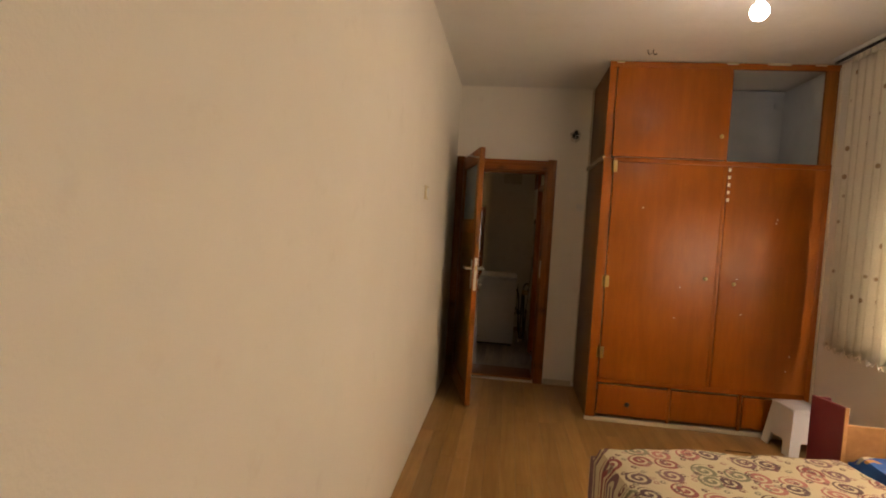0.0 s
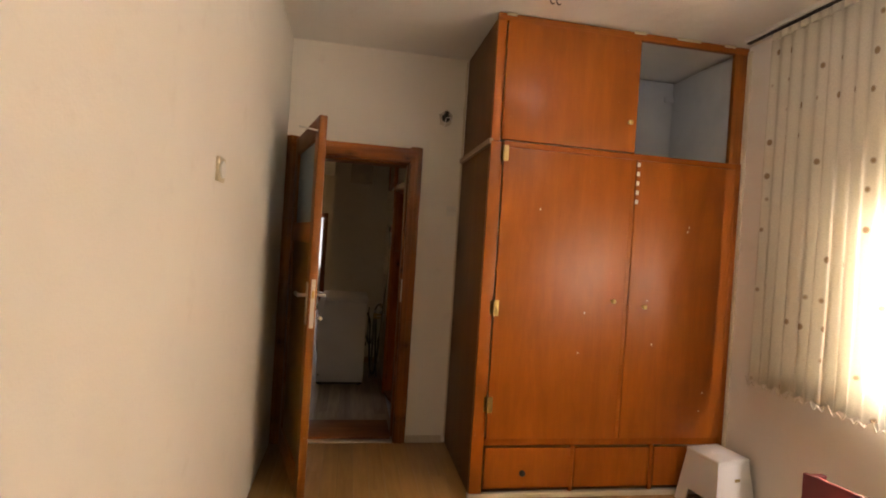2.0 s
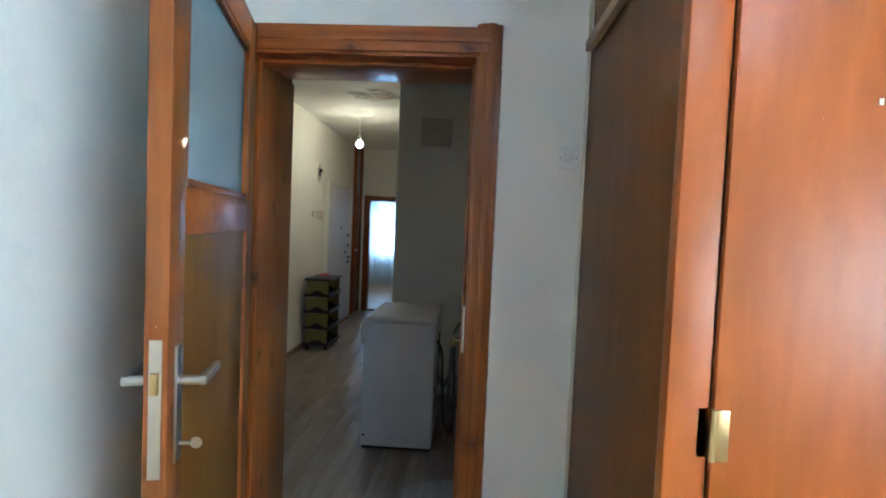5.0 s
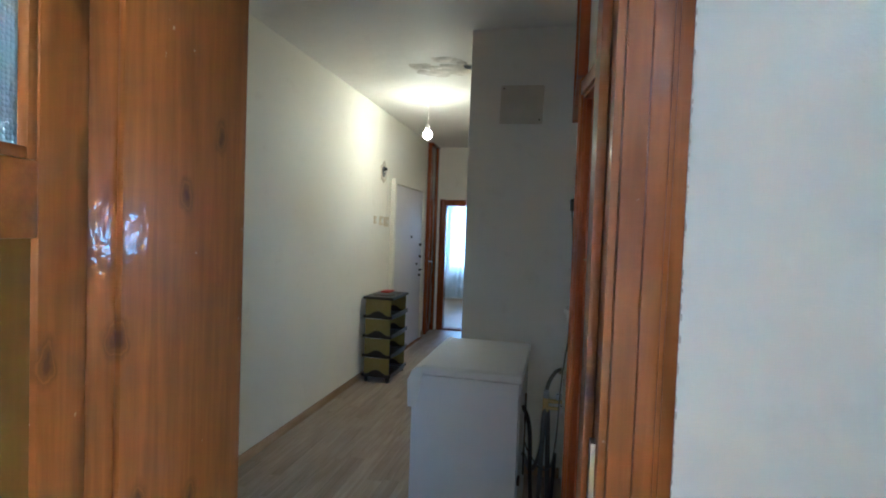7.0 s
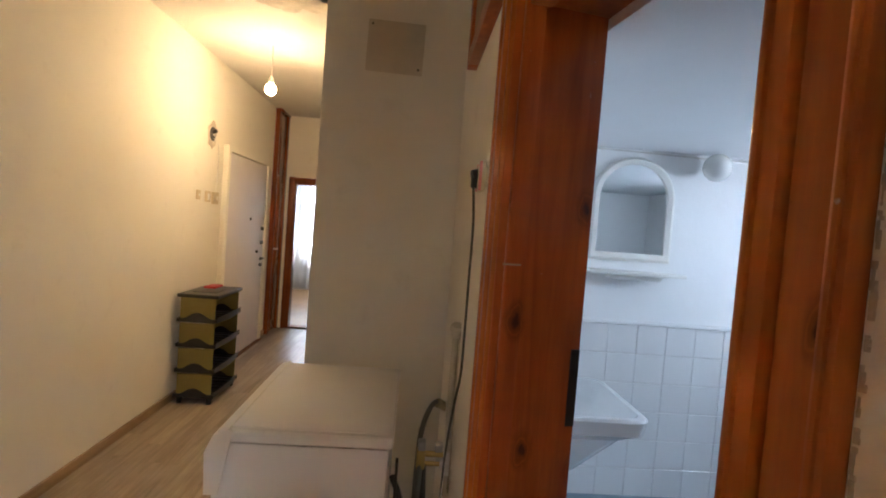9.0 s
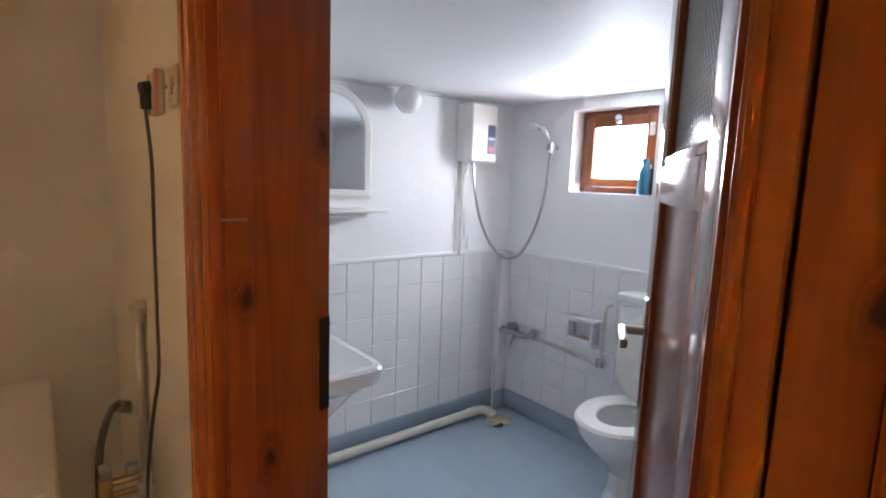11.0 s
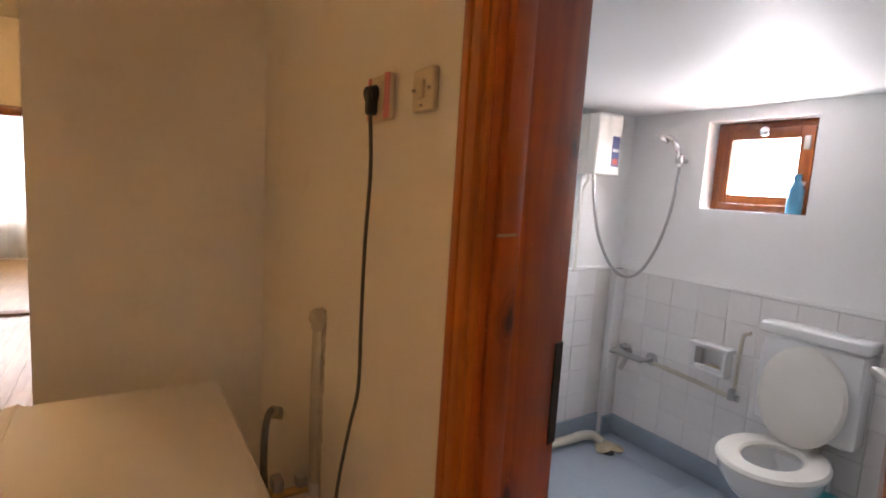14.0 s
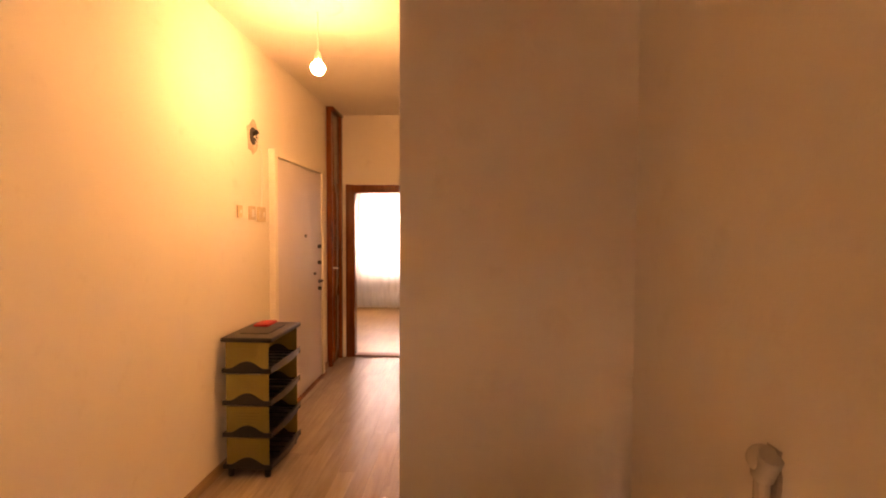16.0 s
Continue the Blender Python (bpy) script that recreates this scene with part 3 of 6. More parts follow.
structure("wall_far_front_left", box(-1.1, -0.16, END, END + 0.14, 0, 2.6), "wall_hall", "cream wall of the far room", "wall")
bm = bmesh.new()
for a in ((-1.0, -0.45, 10.0, 10.2, 0, 2.6), (1.05, 2.5, 10.0, 10.2, 0, 2.6), (-0.45, 1.05, 10.0, 10.2, 0, 0.65), (-0.45, 1.05, 10.0, 10.2, 2.05, 2.6)):
    bx(bm, *a)
structure("wall_far_window", bm, "wall_hall", "cream wall with a wide window opening", "wall")
structure("backdrop_bedroom", box(4.6, 4.65, -5, 0, -0.5, 3.5), "outside_bed", "bright daylight outside the bedroom", "backdrop")
structure("backdrop_bathroom", box(4.5, 4.55, 0.8, 3.0, 0.6, 2.8), "outside_bath", "bright daylight outside the bathroom", "backdrop")
structure("backdrop_far", box(-2, 3, 10.9, 10.95, 0, 3.2), "outside", "bright daylight outside the far room", "backdrop")


def frame_window(name, x, y0, y1, z0, z1, label, sash=0.07, wooden=""):
    """A wooden window in a wall across x, with frame, glass and sill."""
    t = thing(name, (x, (y0 + y1) / 2, z0), label, "window", "", "structure")
    for nm, a in (("window_frame", (x, x + 0.05, y0, y0 + sash, z0, z1)), ("window_frame", (x, x + 0.05, y1 - sash, y1, z0, z1)),
                  ("window_frame", (x, x + 0.05, y0 + sash, y1 - sash, z0, z0 + sash)), ("window_frame", (x, x + 0.05, y0 + sash, y1 - sash, z1 - sash, z1))):
        part(nm, box(*a, bevel=0.006), wooden or "far_wood", t)
    return t


# bathroom window: frame, inner sash, latch and glazing
win = frame_window("window_bathroom", BX1 + 0.09, 1.655, 2.135, 1.372, 1.80, "small brown wooden window with frosted bright glass", 0.035)
for a in ((BX1 + 0.065, BX1 + 0.10, 1.69, 1.745, 1.407, 1.765), (BX1 + 0.065, BX1 + 0.10, 2.045, 2.10, 1.407, 1.765), (BX1 + 0.065, BX1 + 0.10, 1.745, 2.045, 1.407, 1.45), (BX1 + 0.065, BX1 + 0.10, 1.745, 2.045, 1.712, 1.765)):
    part("sash", box(*a, bevel=0.006), "far_wood", win)
part("latch", ball(rod(bmesh.new(), (BX1 + 0.03, 1.885, 1.745), (BX1 + 0.07, 1.885, 1.745), 0.012), (BX1 + 0.035, 1.885, 1.745), 0.022, 0.6), "chrome", win, "round chrome latch")
part("hinge", box(BX1 + 0.055, BX1 + 0.066, 1.70, 1.725, 1.66, 1.72, bevel=0.003), "steel", win)
part("stay", box(BX1 + 0.055, BX1 + 0.066, 1.70, 1.72, 1.50, 1.52, bevel=0.003), "steel", win)
# bedroom window behind the curtain
win = frame_window("window_bedroom", RW + 0.10, -4.40, -1.72, 0.88, 1.66, "wide bedroom window with painted frame behind the curtain", 0.06, "white_plastic")
part("mullion", box(RW + 0.10, RW + 0.15, -3.09, -3.02, 0.94, 1.60, bevel=0.006), "white_plastic", win)
part("window_sill", box(RW - 0.02, RW + 0.10, -4.44, -1.68, 0.85, 0.878, bevel=0.006), "white_plastic", win)
win = thing("window_far_room", (0.3, 10.08, 0.65), "wide bright window of the far room", "window", "", "structure")
for a in ((-0.45, -0.39, 10.06, 10.11, 0.65, 2.05), (0.99, 1.05, 10.06, 10.11, 0.65, 2.05), (0.27, 0.33, 10.06, 10.11, 0.65, 2.05), (-0.39, 0.99, 10.06, 10.11, 0.65, 0.71), (-0.39, 0.99, 10.06, 10.11, 1.99, 2.05)):
    part("window_frame", box(*a, bevel=0.006), "white_plastic", win)

# ---- doorways ----


def moulding(name, parent, along, a, b, edge, width, face, out, material):
    """A stepped architrave strip. along: 'y' or 'x' wall run; a, b: its lower and upper end; edge: where it starts; face: wall face; out: sign of the way it stands out."""
    bm = bmesh.new()
    for w0, w1, d in ((0.0, 1.0, 0.012), (0.12, 0.80, 0.022), (0.45, 0.72, 0.027)):
        lo, hi = sorted((face, face + out * d))
        e0, e1 = sorted((edge + width * w0, edge + width * w1))
        if along == "x":
            bx(bm, e0, e1, lo, hi, a, b, bevel=0.004)
        else:
            bx(bm, lo, hi, e0, e1, a, b, bevel=0.004)
    return part(name, bm, material, parent)


# bedroom doorway: lining, stops, architraves on both faces, worn threshold
fr = thing("door_frame_bedroom", (1.45, 0.12, 0), "orange varnished pine door frame with knots and worn edges", "door frame", "", "structure")
part("jamb", box(DX0 - 0.035, DX0, -0.003, HL + 0.003, 0, DZ + 0.035, bevel=0.004), "pine", fr)
part("jamb", box(DX1, DX1 + 0.035, -0.003, HF + 0.003, 0, DZ + 0.035, bevel=0.004), "pine", fr)
part("head", box(DX0, DX1, -0.003, 0.303, DZ, DZ + 0.035, bevel=0.004), "jamb", fr)
for x0, x1, y1 in ((DX0, DX0 + 0.014, HL), (DX1 - 0.014, DX1, HF)):
    part("stop", box(x0, x1, 0.05, y1, 0.02, DZ, bevel=0.004), "pine", fr)
part("stop", box(DX0 + 0.014, DX1 - 0.014, 0.05, HF, DZ - 0.014, DZ, bevel=0.004), "pine_x", fr)
moulding("architrave", fr, "x", 0, DZ + 0.11, DX1, 0.085, 0, -1, "pine")
moulding("architrave", fr, "x", 0, DZ + 0.11, DX0, -0.085, 0, -1, "pine")
bm = bmesh.new()
for z0, z1, d in ((0.0, 0.10, 0.013), (0.012, 0.08, 0.023), (0.045, 0.072, 0.028)):
    bx(bm, DX0 - 0.05, DX1 + 0.05, -d, 0, DZ + z0, DZ + z1, bevel=0.004)
part("architrave", bm, "pine_x", fr)
moulding("architrave", fr, "x", 0, DZ + 0.09, DX0, -0.085, HL, 1, "pine")
part("architrave", box(DX0 + 0.004, DX1 + 0.02, 0.303, 0.318, DZ + 0.004, DZ + 0.09, bevel=0.004), "pine_x", fr)
part("threshold", box(DX0 + 0.014, DX1 - 0.014, 0.035, HL, 0.0, 0.028, bevel=0.005), "threshold", fr, "worn brown wooden threshold")
part("metal_strip", box(DX0 + 0.002, DX1 - 0.002, -0.015, 0.034, 0.0, 0.012, bevel=0.004), "steel", fr, "grey metal floor strip")
part("hinge", rod(bmesh.new(), (DX0 - 0.004, -0.03, 1.62), (DX0 - 0.004, -0.03, 1.72), 0.007), "dark_metal", fr)
part("strike_plate", box(DX1 - 0.006, DX1 + 0.0, 0.012, 0.032, 1.0, 1.16), "steel", fr)


def leaf(name, hinge, angle, width, height, glass_z, frame_mat, rail_mat, panel_mat, glass_mat, label, z0=0.012, thick=0.042, rail_h=0.10):
    """A framed door leaf with a glazed upper field. It is built along +x from the hinge, then turned."""
    t = thing(name, hinge, label, "door")
    st, half = 0.095, thick / 2
    m = Matrix.Translation(hinge) @ Matrix.Rotation(radians(angle), 4, "Z")
    rail = 0.10

    def add(nm, bm, mat, lab="", parent=None):
        return part(nm, turned(bm, m), mat, parent or t, lab)

    add("stile", box(0, st, -half, half, z0, height, bevel=0.004), frame_mat)
    add("stile", box(width - st, width, -half, half, z0, height, bevel=0.004), frame_mat)
    add("top_rail", box(st, width - st, -half, half, height - rail, height, bevel=0.004), rail_mat)
    add("middle_rail", box(st, width - st, -half, half, glass_z - rail_h, glass_z, bevel=0.004), rail_mat)
    add("bottom_rail", box(st, width - st, -half, half, z0, z0 + 0.14, bevel=0.004), rail_mat)
    add("panel", box(st - 0.004, width - st + 0.004, -0.011, 0.011, z0 + 0.13, glass_z - rail_h + 0.006, bevel=0.002), panel_mat)
    add("glass", box(st - 0.004, width - st + 0.004, -0.003, 0.003, glass_z - 0.006, height - rail + 0.006), glass_mat, "frosted patterned glass pane")
    for side in (-1, 1):
        for a in ((st, st + 0.016, glass_z, height - rail), (width - st - 0.016, width - st, glass_z, height - rail), (st + 0.016, width - st - 0.016, glass_z, glass_z + 0.016), (st + 0.016, width - st - 0.016, height - rail - 0.016, height - rail)):
            y0, y1 = sorted((side * 0.004, side * (half - 0.002)))
            add("bead", box(a[0], a[1], y0, y1, a[2], a[3], bevel=0.003), frame_mat)
        zc = 1.07
        y0, y1 = sorted((side * half, side * (half + 0.006)))
        plate = add("handle_plate", box(width - 0.072, width - 0.036, y0, y1, zc - 0.12, zc + 0.11, bevel=0.003), "steel", "long steel handle plate")
        lever = rod(bmesh.new(), (width - 0.054, side * half, zc + 0.04), (width - 0.054, side * (half + 0.05), zc + 0.04), 0.010)
        bx(lever, width - 0.165, width - 0.045, *sorted((side * (half + 0.040), side * (half + 0.056))), zc + 0.030, zc + 0.050, bevel=0.006)
        add("lever", lever, "steel")
    add("lock_case", box(width - 0.001, width + 0.0015, -0.011, 0.011, 0.94, 1.20), "steel", "steel lock plate on the edge")
    bolt = box(width, width + 0.010, -0.007, 0.007, 1.10, 1.14, bevel=0.002)
    add("latch_bolt", bolt, "brass")
    return t, add


bed_leaf, add = leaf("door_bedroom", (DX0 + 0.005, -0.028, 0), -76.0, 0.83, 2.07, 1.49, "pine", "pine_x", "leaf_panel", "frost", "orange pine door with frosted upper pane, standing open against the wall")
key = rod(bmesh.new(), (0.776, 0.02, 0.985), (0.776, 0.050, 0.985), 0.004)
bmesh.ops.create_circle(key, cap_ends=True, segments=14, radius=0.012, matrix=Matrix.Translation((0.776, 0.058, 0.985)) @ Matrix.Rotation(radians(90), 4, "Y"))
add("key", key, "steel", "small key in the lock")
add("coat_nail", rod(bmesh.new(), (0.80, -0.02, 1.99), (0.80, -0.12, 2.0), 0.005), "steel", "long nail near the top")

# bathroom doorway
fr = thing("door_frame_bathroom", (1.97, 0.76, 0), "dark red varnished pine door frame with deep knotted lining", "door frame", "", "structure")


def frame_part(name, bm, material, label="", where=ASKEW):
    return part(name, turned(bm, where), material, fr, label)


frame_part("jamb", box(HX - 0.002, HX + BT, EY1, EY1 + 0.03, 0, EZ + 0.03, bevel=0.004), "jamb", "deep knotted dark red lining board", LATCH_SIDE)
frame_part("jamb", box(HX - 0.002, HX + BT - 0.015, EY0 - 0.03, EY0, 0, EZ + 0.03, bevel=0.004), "jamb_gloss", "glossy red-brown lining board on the hinge side", HINGE_SIDE)
frame_part("head", box(HX - 0.004, HX + BT + 0.004, EY0 - 0.02, EY1 + 0.02, EZ, EZ + 0.03, bevel=0.004), "jamb")
frame_part("stop", box(HX + 0.015, HX + 0.060, EY1 - 0.014, EY1, 0.02, EZ, bevel=0.005), "jamb", "", LATCH_SIDE)
frame_part("stop", box(HX + 0.004, HX + 0.030, EY0, EY0 + 0.010, 0.02, EZ, bevel=0.005), "jamb", "", HINGE_SIDE)
frame_part("stop", box(HX + 0.02, HX + 0.07, EY0 + 0.014, EY1 - 0.016, EZ - 0.014, EZ, bevel=0.005), "jamb")
moulding("architrave", fr, "y", 0, EZ + 0.075, EY1 + 0.002, 0.058, HX, -1, "arch_lit")
bm = bmesh.new()
for e0, e1, d in ((0.0, 0.028, 0.022), (0.004, 0.012, 0.027), (0.030, 0.072, 0.012), (0.072, 0.088, 0.022), (0.075, 0.082, 0.026)):
    bx(bm, HX - d, HX, EY0 - e1, EY0 - e0, 0, EZ + 0.075, bevel=0.004)
frame_part("architrave", bm, "arch_lit")
bm = bmesh.new()
for z0, z1, d in ((0.0, 0.070, 0.013), (0.010, 0.055, 0.023)):
    bx(bm, HX - d, HX, EY0, EY1, EZ + z0, EZ + z1, bevel=0.004)
frame_part("architrave", bm, "pine_y")
frame_part("threshold", box(HX - 0.01, HX + BT + 0.01, EY0 + 0.02, EY1, 0, 0.03, bevel=0.005), "threshold")
frame_part("strike_plate", box(HX + BT - 0.022, HX + BT - 0.002, EY1 - 0.003, EY1 + 0.001, 0.985, 1.158), "dark_metal", "dark strike plate", LATCH_SIDE)
frame_part("scratch", box(HX + 0.008, HX + 0.048, EY1 - 0.0155, EY1 - 0.0135, 1.338, 1.342), "skirt", "pale scratch in the varnish", LATCH_SIDE)
hinge_at = HINGE_SIDE @ Vector((HX + BT + 0.008, EY0 + 0.006, 0))
leaf("door_bathroom", tuple(hinge_at), 34.1, 0.64, 1.875, 1.45, "bath_leaf", "bath_leaf", "bath_leaf", "diamond", "glossy red-brown bathroom door with diamond-patterned glass, standing wide open", rail_h=0.07)



def ragged(name, along, a, b, edge, face, out, seed, width=0.010, where=Matrix()):
    """Broken plaster and paint along the outer edge of an architrave."""
    random.seed(seed)
    bm = bmesh.new()
    z = a
    while z < b:
        h, wd = random.uniform(0.002, 0.009), random.uniform(0.2, 1.0) * width
        lo, hi = sorted((face, face + out * random.uniform(0.001, 0.003)))
        if random.random() < 0.85:
            if along == "x":
                bx(bm, edge, edge + wd, lo, hi, z, z + h, bevel=0.0004, seg=1)
            else:
                bx(bm, lo, hi, edge - wd, edge, z, z + h, bevel=0.0004, seg=1)
        z += h
    single(name, turned(bm, where), "bare", "ragged line of broken plaster along the door frame", "plaster edge", "", "stuff")


ragged("plaster_edge", "x", 0.02, 2.08, DX1 + 0.085, 0, -1, 41, 0.004)
ragged("plaster_edge_bathroom", "y", 0.02, 1.94, EY0 - 0.0885, HX, -1, 42, 0.005, ASKEW)
ragged("plaster_edge_far_side", "y", 0.02, 1.94, EY1 + 0.070, HX, -1, 43, 0.006)

# far doorway and the tall panelled door beside it
fr = thing("door_frame_far", (0.54, END, 0), "dark varnished wooden frame of an open doorway", "door frame", "", "structure")
part("jamb", box(0.155, 0.185, END - 0.002, END + 0.142, 0, 1.82, bevel=0.004), "far_wood", fr)
part("jamb", box(0.90, 0.93, END - 0.002, END + 0.142, 0, 1.82, bevel=0.004), "far_wood", fr)
part("head", box(0.185, 0.90, END - 0.002, END + 0.142, 1.79, 1.82, bevel=0.004), "far_wood", fr)
moulding("architrave", fr, "x", 0, 1.88, 0.165, -0.07, END, -1, "far_wood")
moulding("architrave", fr, "x", 0, 1.88, 0.92, 0.07, END, -1, "far_wood")
part("architrave", box(0.16, 0.925, END - 0.02, END, 1.805, 1.875, bevel=0.004), "far_wood", fr)
part("threshold", box(0.185, 0.90, END, END + 0.14, 0, 0.02, bevel=0.004), "threshold", fr)
dr = thing("door_corridor", (0.02, 6.3, 0), "dark wooden corridor door with a glossy upper panel and transom", "door", "", "structure")
part("frame_post", box(0.0, 0.05, 6.10, 6.15, 0, CH - 0.03, bevel=0.004), "far_wood", dr)
part("frame_post", box(0.0, 0.06, 6.46, 6.518, 0, CH - 0.03, bevel=0.004), "far_wood", dr)
part("transom_panel", box(0.0, 0.04, 6.15, 6.46, 1.87, CH - 0.03, bevel=0.004), "far_wood", dr)
part("cornice", box(0.0, 0.07, 6.09, 6.518, CH - 0.03, CH - 0.002, bevel=0.004), "far_wood", dr)
part("leaf", box(0.0, 0.038, 6.15, 6.46, 0.01, 1.86, bevel=0.004), "bath_leaf", dr)
part("upper_panel", box(0.030, 0.046, 6.19, 6.42, 0.80, 1.78, bevel=0.004), "bath_leaf", dr, "glossy purple-brown panel")
part("lower_panel", box(0.030, 0.046, 6.19, 6.42, 0.12, 0.70, bevel=0.004), "far_wood", dr)
part("handle", rod(bmesh.new(), (0.04, 6.19, 1.0), (0.09, 6.19, 1.0), 0.009), "steel", dr)

# entrance door
dr = thing("door_entrance", (0.02, 5.2, 0), "off-white steel entrance door with several dark locks", "door", "", "structure")
part("frame_post", box(0.0, 0.045, 4.60, 4.66, 0, 1.97, bevel=0.004), "wall_hall", dr)
part("frame_post", box(0.0, 0.045, 5.80, 5.86, 0, 1.97, bevel=0.004), "wall_hall", dr)
part("frame_head", box(0.0, 0.045, 4.66, 5.80, 1.92, 1.97, bevel=0.004), "wall_hall", dr)
part("leaf", box(0.0, 0.03, 4.665, 5.795, 0.015, 1.915, bevel=0.004), "door_white", dr, "smooth lavender-white door leaf")
part("threshold", box(0.0, 0.06, 4.60, 5.86, 0, 0.014, bevel=0.003), "threshold", dr)
for z in (1.66, 1.56, 1.18):
    part("hinge", rod(bmesh.new(), (0.034, 4.665, z - 0.045), (0.034, 4.665, z + 0.045), 0.009), "steel", dr)
for z, r in ((1.24, 0.018), (1.09, 0.018), (0.85, 0.016)):
    lock = rod(bmesh.new(), (0.03, 5.70, z), (0.055, 5.70, z), r)
    part("lock", bx(lock, 0.045, 0.055, 5.64, 5.72, z - 0.008, z + 0.008, bevel=0.003), "dark_metal", dr, "dark lock with a turning knob")
part("lock", rod(bmesh.new(), (0.03, 5.56, 1.0), (0.05, 5.56, 1.0), 0.012), "dark_metal", dr)
part("peephole", rod(bmesh.new(), (0.03, 5.32, 1.34), (0.04, 5.32, 1.34), 0.014), "dark_metal", dr)
handle = bx(rod(bmesh.new(), (0.03, 5.71, 0.92), (0.07, 5.71, 0.92), 0.009), 0.062, 0.076, 5.58, 5.72, 0.912, 0.928, bevel=0.005)
part("handle", handle, "dark_metal", dr, "dark lever handle")

# skirtings
bm = bmesh.new()
bx(bm, 0.0, 0.014, HL, 4.60, 0, 0.06, bevel=0.004)
structure("skirting_hall_left", bm, "skirt", "beige wooden skirting", "skirting")
structure("skirting_hall_end", box(0.0, 0.014, 5.87, 6.10, 0, 0.06, bevel=0.004), "skirt", "beige wooden skirting", "skirting")
structure("skirting_column", bx(box(CX - 0.014, CX, CY - 0.014, END, 0, 0.06, bevel=0.004), CX, HX - 0.014, CY - 0.014, CY, 0, 0.06, bevel=0.004), "skirt", "beige wooden skirting", "skirting")
structure("skirting_bedroom", bx(box(RW - 0.014, RW, BACK, -0.84, 0, 0.05, bevel=0.004), DX1 + 0.09, 2.18, -0.014, 0, 0, 0.05, bevel=0.004), "skirt_white", "cream painted skirting", "skirting")

# loft cupboard above the bathroom door
lf = thing("loft_cupboard", (HX, 1.1, 1.965), "brown wooden loft cupboard front above the bathroom door", "cupboard")
for a in ((HX - 0.035, HX + 0.0, 1.86, 1.92, 1.965, CH - 0.004), (HX - 0.035, HX, 1.16, 1.21, 1.965, CH - 0.004), (HX - 0.035, HX, 1.21, 1.86, 1.965, 2.02), (HX - 0.035, HX, 1.21, 1.86, CH - 0.06, CH - 0.004)):
    part("frame_board", box(*a, bevel=0.004), "jamb", lf)
part("door", box(HX - 0.024, HX - 0.004, 1.22, 1.85, 2.03, CH - 0.07, bevel=0.004), "leaf_panel", lf)

# ---- bedroom ----


